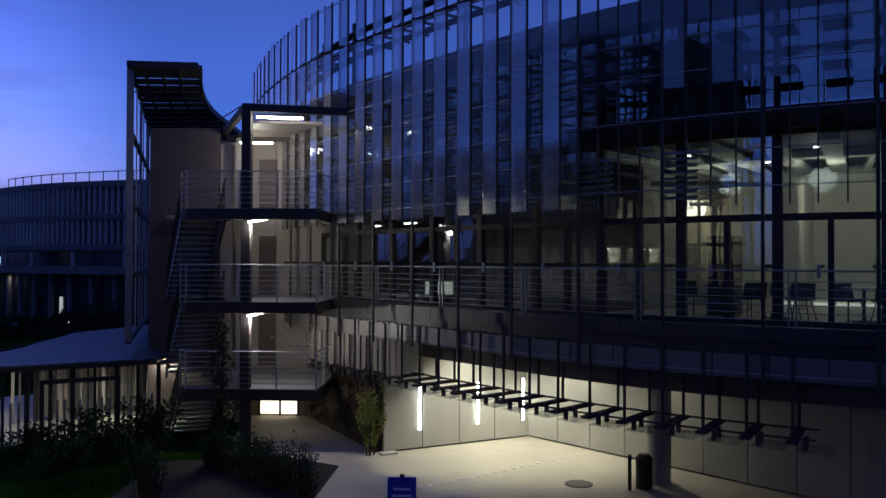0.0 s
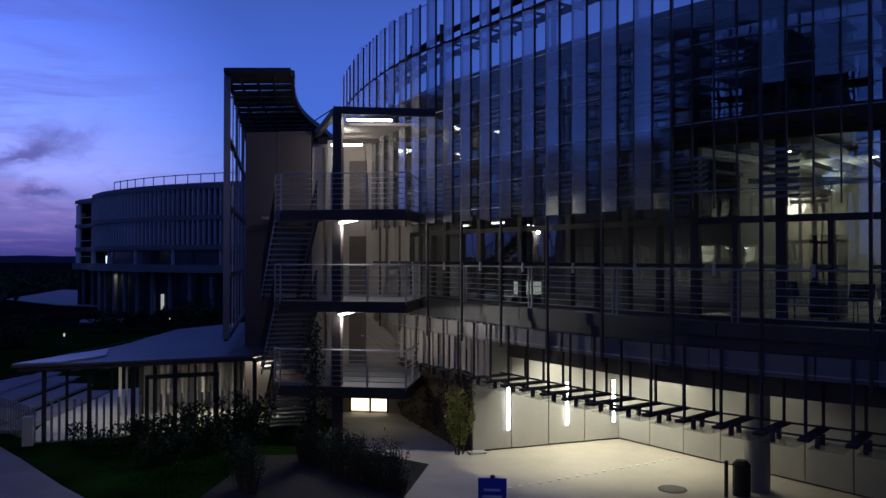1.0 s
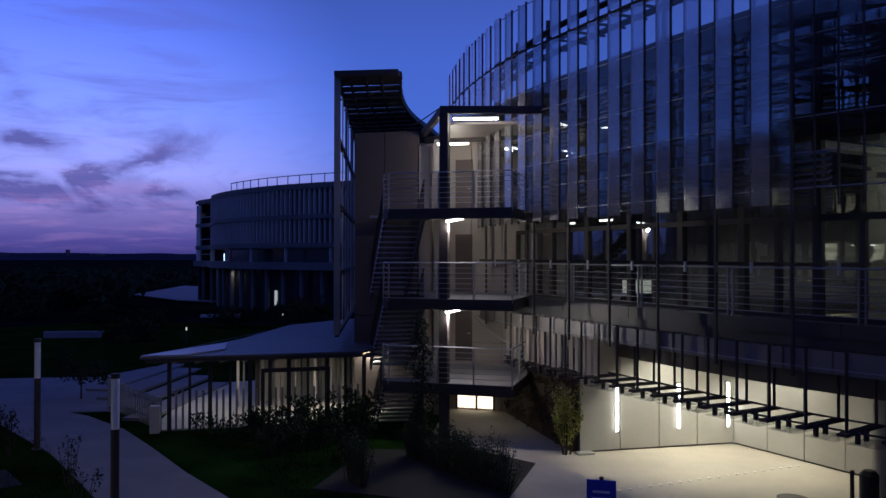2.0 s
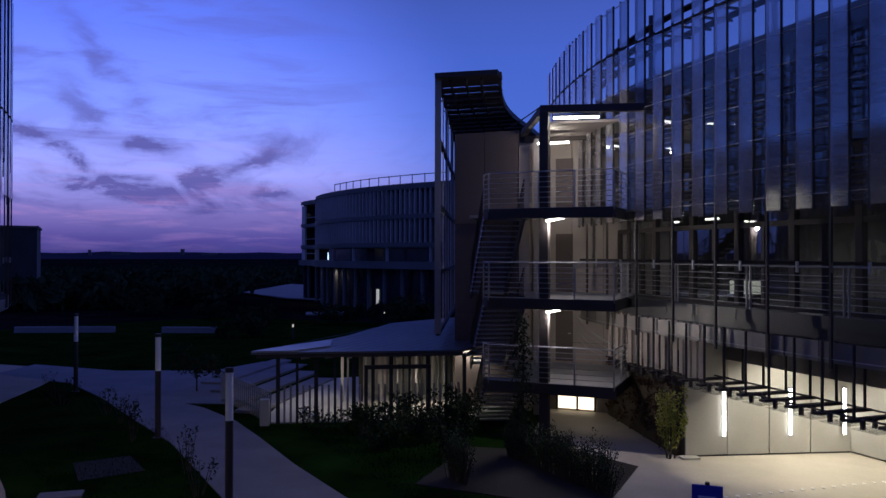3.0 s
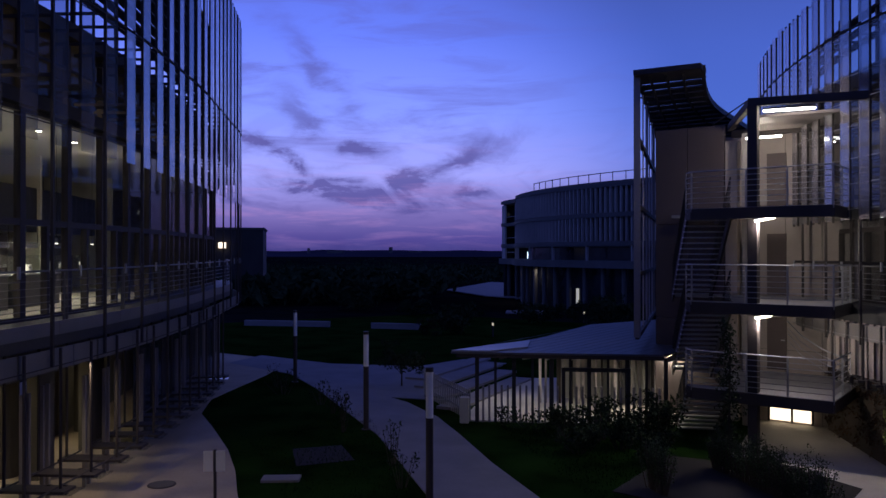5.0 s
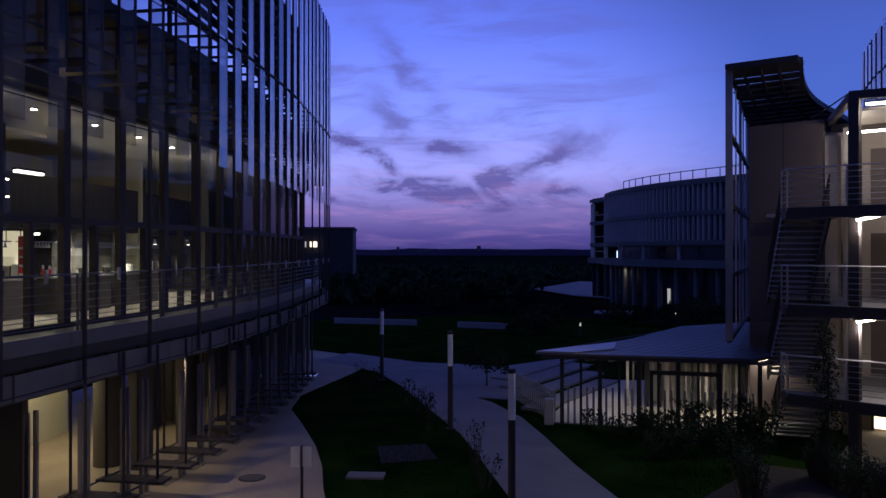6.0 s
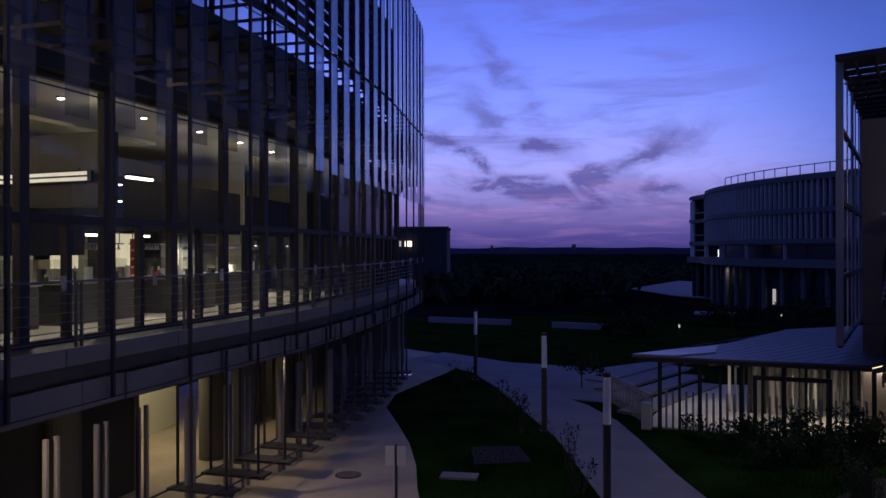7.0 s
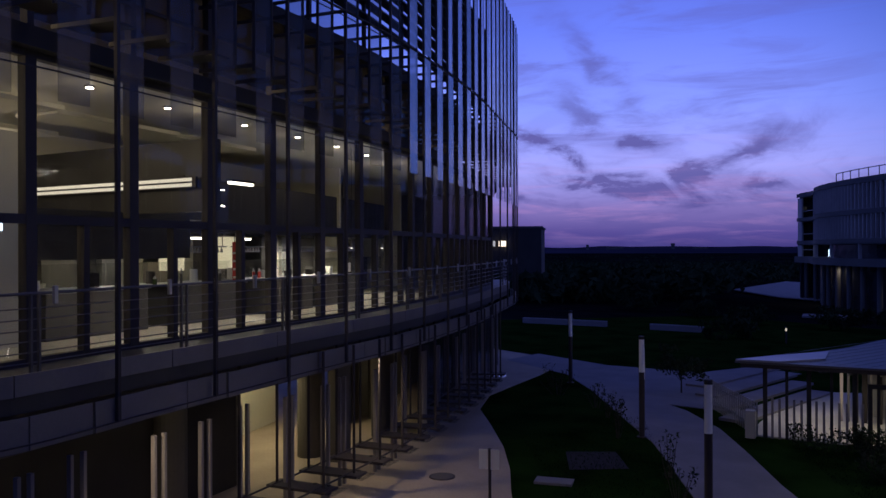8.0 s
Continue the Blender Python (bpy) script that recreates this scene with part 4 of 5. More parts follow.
# pendants added over the walkway to brighten the floor before the counters
for s_ in (7.2, 9.4, 11.6, 13.8, 16.0, 18.4):
    p = LEFT.at(s_, 1.9)
    t = thing("pendant_lamp", (p.x, p.y, 6.0), "small pendant lamp on a thin cable, added to brighten the floor", "lamp", "walkway pendants")
    bm = bmesh.new()
    rod(bm, (p.x, p.y, 5.95), (p.x, p.y, 6.08), 0.05, 12, 0.03)
    part("shade", bm, M["galv"], t)
    bm = bmesh.new()
    rod(bm, (p.x, p.y, 5.935), (p.x, p.y, 5.95), 0.04, 10)
    part("lens", bm, M["tube_soft"], t)
    bm = bmesh.new()
    rod(bm, (p.x, p.y, 6.08), (p.x, p.y, 8.8), 0.006, 5)
    part("cable", bm, M["black"], t)
    lamp("pendant_fill", (p.x, p.y, 5.92), 60, (1.0, 0.9, 0.74), 150, 0.04)
# racks of hanging glasses and bottles over the counters
for s_ in (9.3, 10.9, 12.6, 14.3, 16.0, 17.8, 19.6):
    t = thing("glass_rack", LEFT.at(s_ + 0.6, 3.7, 5.98), "steel rack with a row of hanging glasses", "rack", "servery racks")
    bm = bmesh.new()
    strip(bm, LEFT, s_, s_ + 1.3, 3.62, 3.82, 5.97, 6.0)
    part("shelf", bm, M["galv"], t)
    for j in range(9):
        p = LEFT.at(s_ + 0.08 + 0.142 * j, 3.72)
        bm = bmesh.new()
        rod(bm, (p.x, p.y, 5.84), (p.x, p.y, 5.97), 0.045, 8, 0.012)
        part("glass", bm, M["galv"], t)
    for d_ in (0.05, 1.25):
        p = LEFT.at(s_ + d_, 3.72)
        bm = bmesh.new()
        rod(bm, (p.x, p.y, 6.0), (p.x, p.y, 6.62), 0.012, 6)
        part("hanger", bm, M["steel"], t)
rb = random.Random(41)
for s_ in np.arange(9.5, 18.4, 0.42):
    p = LEFT.at(float(s_) + rb.uniform(-0.1, 0.1), rb.uniform(3.2, 4.1))
    h_, r_ = rb.uniform(0.16, 0.34), rb.uniform(0.03, 0.05)
    t = thing("bottle", (p.x, p.y, 5.14), "slim bottle standing on the servery counter", "bottle", "counter bottles")
    bm = bmesh.new()
    rod(bm, (p.x, p.y, 5.14), (p.x, p.y, 5.14 + h_ * 0.65), r_, 10)
    part("body", bm, M[rb.choice(("white", "serv", "galv", "red", "leaf"))], t)
    bm = bmesh.new()
    rod(bm, (p.x, p.y, 5.14 + h_ * 0.65), (p.x, p.y, 5.14 + h_), r_ * 0.9, 8, r_ * 0.3)
    part("neck", bm, M["galv"], t)
c = LEFT.at(4.6, 2.0)
bm = bmesh.new()
box(bm, c.x, c.y, 6.22, 0.24, 0.03, 0.16, 60)
t = thing("pointer_sign", c, "small lit white sign with a black mark", "sign")
part("face", bm, M["screenlit"], t)
bm = bmesh.new()
box(bm, c.x + 0.03, c.y - 0.018, 6.26, 0.07, 0.02, 0.09, 60)
part("mark", bm, M["black"], t)
c = LEFT.at(11.9, 3.1)
bm = bmesh.new()
box(bm, c.x, c.y, 4.9, 0.16, 0.05, 1.2, 50)
t = thing("menu_board", c, "narrow red upright board with unreadable rows", "sign")
part("board", bm, M["red"], t)
for i in range(5):
    bm = bmesh.new()
    box(bm, c.x + 0.03, c.y - 0.02, 5.0 + 0.2 * i, 0.1, 0.05, 0.05, 50)
    part("row", bm, M["white"], t)
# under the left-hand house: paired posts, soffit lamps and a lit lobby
# Outside the lit stretch, shade is put into the walls' dark colours.
band(left_house, LEFT, 0.3, 12.0, 3.2, 3.4, 0.02, 3.72, M["near_black"], "lobby_wall", "ground-level wall, its lack of light put into a dark colour")
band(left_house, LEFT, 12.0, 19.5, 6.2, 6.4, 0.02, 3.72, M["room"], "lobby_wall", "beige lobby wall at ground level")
band(left_house, LEFT, 19.5, LL - 1.0, 3.6, 3.8, 0.02, 3.72, M["core"], "lobby_wall", "ground-level wall, its lack of light put into a dark colour")
band(left_house, LEFT, 18.6, LL - 1.5, 0.75, 0.8, 0.02, 3.3, M["farglass"], "ground_glazing", "dark glossy ground-level glazing")
for s_, w_ in ((15.0, 0.9), (18.2, 1.2)):
    band(left_house, LEFT, s_, s_ + w_, 1.9, 2.2, 0.02, 3.72, M["under"], "lobby_pier", "dark clad pier between lobby windows")
k, s = 0, 1.0
while s < LL - 3:
    for d in (0.0, 0.24):
        p = LEFT.at(s + d, 0.55 + (0.0 if k % 3 else 0.25))
        bm = bmesh.new()
        box(bm, p.x, p.y, 0.02, 0.065, 0.085, 2.7, LEFT.turn(s), bevel=0.008)
        part("post", bm, M["post"], left_house)
    s += 1.5 if k % 2 else 1.2
    k += 1
for s in (3.5, 9.5, 15.5, 21.0):
    p = LEFT.at(s, 3.0)
    bm = bmesh.new()
    rod(bm, (p.x, p.y, 0.02), (p.x, p.y, 3.72), 0.36, 24)
    part("column", bm, M["under"], left_house)
for s, o_, w in ((14.0, 4.6, 150), (17.0, 4.6, 140), (23.0, 2.4, 30), (5.0, 2.0, 9), (8.5, 2.0, 9)):
    lamp("lobby_light", LEFT.at(s, o_, 3.6), w, (1.0, 0.87, 0.56))
cross_wall(left_house, LEFT, 12.1, 3.2, 6.2, 0.02, 3.72, M["under"], "lobby_partition")
# Unseen fill lamps added for the warm light on plaza and sign.
q_ = LEFT.at(4.5, -0.15, 3.3)
lamp("plaza_fill", q_, 170, (1.0, 0.8, 0.56), 110, 0.08, (50, 0, 18))
lamp("plaza_fill", LEFT.at(12.5, -0.15, 3.3), 95, (1.0, 0.8, 0.56), 120, 0.08, (35, 0, -20))

# ---------------------------------------------------------------- the court under the right-hand house
def panel_wall(name, a, b, z0, z1, width, mat, label):
    w = thing(name, (*a, 0), label, "wall", kind="structure")
    a, b = Vector((*a, 0)), Vector((*b, 0))
    d = (b - a).normalized()
    ang = math.degrees(math.atan2(d.y, d.x))
    c = (a + b) / 2 + Vector((-d.y, d.x, 0)) * 0.14
    bm = bmesh.new()
    box(bm, c.x, c.y, z0, (b - a).length, 0.2, z1 - z0, ang)
    part("backing", bm, M["under"], w)
    s = 0.0
    while s < (b - a).length - 0.1:
        e = min(s + width, (b - a).length)
        q = a + d * (s + e) / 2
        bm = bmesh.new()
        box(bm, q.x, q.y, z0 + 0.05, e - s - 0.025, 0.06, z1 - z0 - 0.05, ang, bevel=0.006)
        part("panel", bm, mat, w)
        s = e
    return w


WA, WB, WC = (-1.9, 24.9), (2.36, 27.3), (10.5, 19.0)
panel_wall("wall_court_west", WA, WB, 0.02, 3.72, 1.22, M["panel"], "pale grey panelled wall of the court with light bars")
east = panel_wall("wall_court_east", WB, WC, 0.02, 3.72, 1.2, M["panel"], "pale grey panelled wall with a flush door")
bm = bmesh.new()
box(bm, 4.78, 24.72, 0.95, 0.03, 0.05, 0.16, -45)
part("door_handle", bm, M["steel"], east)
bm = bmesh.new()
box(bm, -1.75, 24.78, 0.02, 0.5, 0.3, 0.06, 29, bevel=0.01)
solid("kerb_block", bm, M["panel"], "low concrete kerb block at the wall's end", "kerb")


def wall_bar(x, y):
    t = thing("wall_light", (x, y, 0.6), "vertical glowing light bar fixed to the panelled wall", "light", "court wall lights")
    bm = bmesh.new()
    box(bm, x, y - 0.07, 0.58, 0.075, 0.05, 1.28, 29, bevel=0.012)
    part("diffuser", bm, M["tube"], t)
    bm = bmesh.new()
    box(bm, x - 0.01, y - 0.03, 0.55, 0.1, 0.035, 1.34, 29)
    part("housing", bm, M["steel"], t)


for k in (0.235, 0.63):
    wall_bar(WA[0] + (WB[0] - WA[0]) * k, WA[1] + (WB[1] - WA[1]) * k - 0.02)
wall_bar(2.18, 27.08)
for x, y, w in ((0.9, 25.0, 560), (2.9, 25.2, 420), (5.2, 23.4, 80)):
    lamp("court_downlight", (x, y, 3.6), w * 0.78, NEUTRAL, 118)

# thick round columns and the bin beside one
for x, y in ((5.25, 22.25), (9.6, 18.6)):
    bm = bmesh.new()
    rod(bm, (x, y, 0.02), (x, y, 3.72), 0.29, 28)
    solid("column", bm, M["panel"], "thick round pale concrete column", "column", "court columns")
t = thing("litter_bin", (4.78, 21.75, 0.02), "grey round litter bin with a dark domed lid", "bin")
bm = bmesh.new()
rod(bm, (4.78, 21.75, 0.02), (4.78, 21.75, 0.74), 0.2, 20)
part("body", bm, M["steel"], t)
bm = bmesh.new()
rod(bm, (4.78, 21.75, 0.74), (4.78, 21.75, 0.84), 0.21, 20, 0.12)
part("lid", bm, M["black"], t)
bm = bmesh.new()
rod(bm, (4.4, 21.55, 0.02), (4.4, 21.55, 0.86), 0.045, 12)
solid("bollard", bm, M["steel"], "slim dark steel bollard beside the bin", "bollard")


def manhole(x, y):
    t = thing("manhole_cover", (x, y, 0.02), "round dark cast-iron manhole cover in the paving", "manhole", "manhole covers")
    bm = bmesh.new()
    rod(bm, (x, y, 0.0), (x, y, 0.034), 0.34, 24)
    part("rim", bm, M["steel"], t)
    bm = bmesh.new()
    rod(bm, (x, y, 0.0), (x, y, 0.04), 0.29, 24)
    part("lid", bm, M["under"], t)


manhole(3.25, 22.0)
manhole(-16.6, 13.4)
for i in range(20):
    bm = bmesh.new()
    k = i / 19
    rod(bm, (-0.6 + 4.4 * k, 21.5 + 3.6 * k, 0.02), (-0.6 + 4.4 * k, 21.5 + 3.6 * k, 0.035), 0.05, 10)
    solid("paving_stud", bm, M["white"], "small round metal stud set in the paving", "stud", "paving studs")

# ---------------------------------------------------------------- stair tower
st = thing("stair_tower", (-5.9, 26, 0), "dark steel stair tower with three railed landings and lights", "stair")
X0, X1, XM, YF, YB = -7.9, -3.85, -6.35, 25.0, 29.6


def rails(parent, pts, foot, posts, high=1.07, mat="galv"):
    """A railing of round bars over a row of plan places, each with its height."""
    bm = bmesh.new()
    pipe(bm, [Vector(p) + Vector((0, 0, high)) for p in pts], 0.022)
    r = part("railing", bm, M[mat], parent)
    for i in range(1, 7):
        bm = bmesh.new()
        pipe(bm, [Vector(p) + Vector((0, 0, high * i / 7)) for p in pts], 0.013, 5)
        part("rail_bar", bm, M[mat], r)
    for p in posts:
        bm = bmesh.new()
        box(bm, p[0], p[1], p[2] - 0.1, 0.045, 0.045, high + 0.1)
        part("rail_post", bm, M[mat], r)
    return r


for z in (1.78, 4.28, 6.98):
    bm = bmesh.new()
    prism(bm, [(X0, YF + 0.3), (X0 + 0.25, YF), (X1, YF), (X1, YB), (-7.6, YB), (-7.6, 29.25), (-9.74, 29.25), (-9.7, 28.68), (-8.2, 28.68), (-6.55, 25.5), (X0, 25.5)], z - 0.1, z)
    land = part("landing", bm, M["galv"], st, "steel landing deck with a dark edge channel")
    for p, q in (((X0 + 0.25, YF), (X1, YF)), ((X1, YF), (X1, YB)), ((X0, YF + 0.3), (X0 + 0.25, YF)), ((-6.55, 25.5), (-8.2, 28.68))):
        bm = bmesh.new()
        bar(bm, (*p, z - 0.17), (*q, z - 0.17), 0.07, 0.32, bevel=0.008)
        part("edge_channel", bm, M["steel"], land)
    rails(st, [(X0 - 0.12, YF + 0.55, z), (X0, YF + 0.3, z), (X0 + 0.25, YF, z), (X1, YF, z), (X1 + 0.02, YF + 2.2, z)], z, [(X0 - 0.12, YF + 0.55, z), (X0 + 0.25, YF, z), (-6.1, YF, z), (-5.0, YF, z), (X1, YF, z), (X1, YF + 1.1, z), (X1, YF + 2.2, z)])


def flight(z0, z1, y0=25.45, y1=28.65, xa=-7.94, xb=-6.66, lean=-0.535):
    """Open steel treads between two stringers, falling away from the front edge of a landing."""
    n = max(3, round((z1 - z0) / 0.169))
    slant = math.degrees(math.atan(-lean))
    at = lambda x, k, z: Vector((x + lean * (y1 - y0) * k, y0 + (y1 - y0) * k, z))
    for x in (xa, xb):
        bm = bmesh.new()
        bar(bm, at(x, 0, z1 - 0.14), at(x, 1, z0 - 0.14), 0.06, 0.3)
        part("stringer", bm, M["steel"], st)
    bm = bmesh.new()
    box(bm, 0, 0, 0, xb - xa - 0.07, 0.26, 0.045, bevel=0.006)
    tread = mesh_of("tread", bm, M["galv"])
    for i in range(n):
        k = (i + 0.5) / n
        c = at((xa + xb) / 2, k, z1 - (z1 - z0) * (i + 1) / n)
        piece("tread", tread, pose(c.x, c.y, c.z, 0, 0, slant), st)
    for x in (xa, xb):
        ends = [at(x, k, z1 - (z1 - z0) * k) for k in (0.02, 1)]
        rails(st, ends, z0, [at(x, k, z1 - (z1 - z0) * k) for k in (0.3, 0.65, 0.95)], 0.95, "steel")


flight(4.28, 6.98)
flight(1.78, 4.28)
flight(0.02, 1.78, 25.45, 27.6)

for x, y, w, z1 in ((-5.94, 25.16, 0.27, 9.8), (-7.3, 29.0, 0.2, 9.6), (-3.95, 29.0, 0.2, 9.6)):
    bm = bmesh.new()
    box(bm, x, y, 0.02, w, w, z1, bevel=0.012)
    part("post", bm, M["steel" if w > 0.25 else "post"], st)
for p, q, w, h in (((-6.08, 25.12, 9.92), (-2.5, 26.1, 9.92), 0.2, 0.23), ((-5.98, 25.1, 9.9), (-7.9, 29.3, 9.9), 0.18, 0.22), ((-7.9, 29.5, 9.7), (-3.4, 29.5, 9.7), 0.16, 0.24)):
    bm = bmesh.new()
    bar(bm, p, q, w, h, bevel=0.01)
    part("roof_beam", bm, M["steel"], st)
bm = bmesh.new()
prism(bm, [(-6.0, 26.6), (-3.2, 27.1), (-3.4, 30.2), (-7.4, 30.2), (-6.6, 26.9)], 9.72, 9.8)
part("roof_sheet", bm, M["tan"], st)
# cladding behind the landings, in panels
w = thing("wall_stair_back", (-5.4, 30.2, 0), "tan clad wall behind the stair landings", "wall", kind="structure")
bm = bmesh.new()
box(bm, -5.8, 30.3, 0.02, 5.8, 0.2, 9.7)
part("backing", bm, M["under"], w)
for i in range(5):
    for j in range(4):
        bm = bmesh.new()
        box(bm, -8.05 + 1.13 * i, 30.17, 0.03 + 2.42 * j, 1.11, 0.05, 2.4, bevel=0.005)
        part("panel", bm, M["tan"], w)
for z in (1.78, 4.28, 6.98):
    t = thing("door", (-6.55, 30.12, z), "dark flush steel door off a stair landing", "door", "stair doors")
    bm = bmesh.new()
    box(bm, -6.62, 30.11, z, 0.62, 0.05, 2.05, bevel=0.006)
    part("leaf", bm, M["shaft"], t)
    bm = bmesh.new()
    box(bm, -6.42, 30.06, z + 0.98, 0.12, 0.04, 0.03)
    part("handle", bm, M["galv"], t)
# lit low windows at the foot
t = thing("window", (-5.0, 30.1, 0.2), "pair of brightly lit panes at ground level", "window")
for x, w_ in ((-6.5, 0.66), (-5.82, 0.56)):
    bm = bmesh.new()
    box(bm, x, 30.1, 0.1, w_, 0.03, 0.44)
    part("pane", bm, M["winlit"], t)
for x in (-6.87, -6.135, -5.5):
    bm = bmesh.new()
    box(bm, x, 30.08, 0.05, 0.07, 0.06, 0.55)
    part("frame_bar", bm, M["steel"], t)
# shaft on the west side
w = thing("wall_stair_west", (-9.3, 29.5, 0), "dark brown clad shaft wall behind the stair flights", "wall", kind="structure")
for x0, x1 in ((-10.57, -9.42), (-9.4, -8.14)):
    for z0, z1 in ((0.02, 3.38), (3.4, 6.68), (6.7, 10.04)):
        bm = bmesh.new()
        box(bm, (x0 + x1) / 2, 29.5, z0, x1 - x0, 0.2, z1 - z0, bevel=0.006)
        part("panel", bm, M["shaft"], w)
bm = bmesh.new()
prism(bm, [(-10.55, 29.61), (-8.16, 29.61), (-8.7, 31.0), (-11.0, 31.0)], 0.02, 9.95)
part("backing", bm, M["shaft"], w)
bm = bmesh.new()
box(bm, -7.9, 29.55, 0.02, 0.4, 0.3, 9.45, bevel=0.01)
part("corner_pier", bm, M["tan"], w, "pale tan clad corner pier")

# tubes over the landings
LIT = (1.0, 0.89, 0.81)
for (x0, y0, z), (x1, y1, z1), watts in (((-5.72, 25.35, 9.68), (-4.42, 25.65, 9.68), 62), ((-7.05, 28.2, 9.35), (-6.0, 28.3, 9.35), 45), ((-5.84, 24.98, 6.58), (-5.4, 25.3, 6.68), 125), ((-5.84, 24.98, 3.88), (-5.4, 25.3, 3.98), 125)):
    tube_light("stair_tube", (x0, y0, z), (x1, y1, z1), 0.13, "stair lights", "lit white tube lamp over a stair landing")
    d = bpy.data.lights.new("stair_lamp", "POINT")
    d.energy, d.color, d.shadow_soft_size = watts, LIT, 0.05
    new("stair_lamp", d).matrix_basis = pose((x0 + x1) / 2 - 0.06, (y0 + y1) / 2 - (0.12 if z < 9 else 0.0), z - 0.14)
lamp("stair_foot_lamp", (-5.2, 27.5, 1.62), 9, LIT, 170, 0.1)
bm = bmesh.new()
pipe(bm, [(-6.0, 29.0, 3.5), (-5.4, 28.2, 3.15), (-4.7, 27.6, 2.85), (-3.9, 27.2, 2.62)], 0.022)
pr = part("ramp_rail", bm, M["galv"], st)
for d in (0.2, 0.4, 0.6):
    bm = bmesh.new()
    pipe(bm, [(-6.0, 29.0, 3.5 - d), (-5.4, 28.2, 3.15 - d), (-4.7, 27.6, 2.85 - d), (-3.9, 27.2, 2.62 - d)], 0.01)
    part("rail_bar", bm, M["galv"], pr)

# tall trellis wing behind the tower
tr = thing("trellis_wing", (-10, 27, 0), "tall slatted steel screen with a curved slatted roof", "screen")
A, B = Vector((-9.78, 26.0, 0)), Vector((-15.6, 42.0, 0))
for k, wd in ((0.0, 0.2), (0.33, 0.1), (0.66, 0.1), (1.0, 0.12)):
    p = A.lerp(B, k)
    bm = bmesh.new()
    box(bm, p.x, p.y, 3.0, wd, wd, 8.4, 20)
    part("mast", bm, M["post"], tr)
for i in range(8):
    p = A.lerp(B, (i + 0.5) / 8)
    bm = bmesh.new()
    box(bm, p.x, p.y, 3.1, 0.03, 0.05, 8.35, 20 + 30)
    part("upright_slat", bm, M["farfin"], tr)
for z in (3.0, 5.0, 7.2, 9.4, 11.4):
    bm = bmesh.new()
    bar(bm, A + Vector((0, 0, z)), B + Vector((0, 0, z)), 0.12, 0.14)
    part("girt", bm, M["steel"], tr)
edge = Line([(-7.75, 26.3), (-8.75, 29.3), (-9.45, 32.0), (-9.85, 34.6), (-10.1, 37.5), (-10.6, 42.0)])
bm = bmesh.new()
strip(bm, edge, 0, edge.length, -0.06, 0.06, 11.24, 11.45)
part("curved_edge", bm, M["steel"], tr)
for i in range(17):
    k = i / 16
    p = A.lerp(B, k)
    q = edge.at(edge.length * k)
    bm = bmesh.new()
    bar(bm, (p.x, p.y, 11.35), (q.x, q.y, 11.35), 0.72 if i % 4 else 0.86, 0.05 if i else 0.16)
    part("roof_slat", bm, M["steel"], tr)
for k in (0.2, 0.45, 0.7):
    bm = bmesh.new()
    pts = []
    for i in range(9):
        p = A.lerp(B, i / 8)
        q = edge.at(edge.length * i / 8)
        pts.append(Vector((p.x, p.y, 11.27)).lerp(Vector((q.x, q.y, 11.27)), k))
    pipe(bm, pts, 0.05)
    part("purlin", bm, M["steel"], tr)
bm = bmesh.new()
pipe(bm, [(-8.2, 28.5, 9.95), (-6.2, 25.5, 10.05)], 0.02)
part("stay", bm, M["steel"], tr)

# ---------------------------------------------------------------- gate house with a low sheet roof
gh = thing("gate_pavilion", (-12, 27, 0), "low pavilion with a pale sheet roof and lit slatted sides", "pavilion")
roof_plan = [(-15.1, 23.2), (-12.2, 24.9), (-9.2, 26.7), (-9.0, 33), (-12.0, 38.5), (-14.6, 39.5), (-16.0, 35.0), (-14.9, 28.6), (-14.95, 25.2)]
bm = bmesh.new()
prism(bm, roof_plan, 2.36, 2.42)
rf = part("roof", bm, M["roof"], gh, "pale grey standing-seam roof")
for i in range(16):
    k = i / 15
    p, q = Vector((-15.0, 23.35, 2.44)).lerp(Vector((-9.3, 26.8, 2.44)), k), Vector((-15.6, 34.8, 2.44)).lerp(Vector((-9.3, 33.5, 2.44)), k)
    bm = bmesh.new()
    bar(bm, p, q, 0.015, 0.008)
    part("seam", bm, M["roof"], rf)
bm = bmesh.new()
bar(bm, (-15.0, 23.36, 2.29), (-9.2, 26.76, 2.29), 0.09, 0.12)
part("eave_beam", bm, M["steel"], gh)
F0, F1 = Vector((-14.6, 24.0, 0)), Vector((-9.3, 27.15, 0))
for i in range(31):
    p = F0.lerp(F1, i / 30)
    bm = bmesh.new()
    box(bm, p.x, p.y, 0.03, (0.13 if i % 6 == 0 else 0.085) if i % 3 == 0 else 0.07, 0.05, 2.2 if i % 3 == 0 else 1.25, 31)
    part("post" if i % 3 == 0 else "fence_slat", bm, M["black"] if i % 3 == 0 else M["post"], gh)
bm = bmesh.new()
bar(bm, (-14.6, 29.6, 1.15), (-8.9, 32.6, 1.15), 0.1, 2.2)
part("back_wall", bm, M["panel"], gh, "pale lit back wall")
for i in range(9):
    p, q = F0.lerp(F1, i / 8), Vector((-14.6, 29.4, 0)).lerp(Vector((-8.9, 32.4, 0)), i / 8)
    bm = bmesh.new()
    bar(bm, (p.x, p.y, 2.2), (q.x, q.y, 2.2), 0.08, 0.14)
    part("rafter", bm, M["panel"], gh)
rl = random.Random(8)
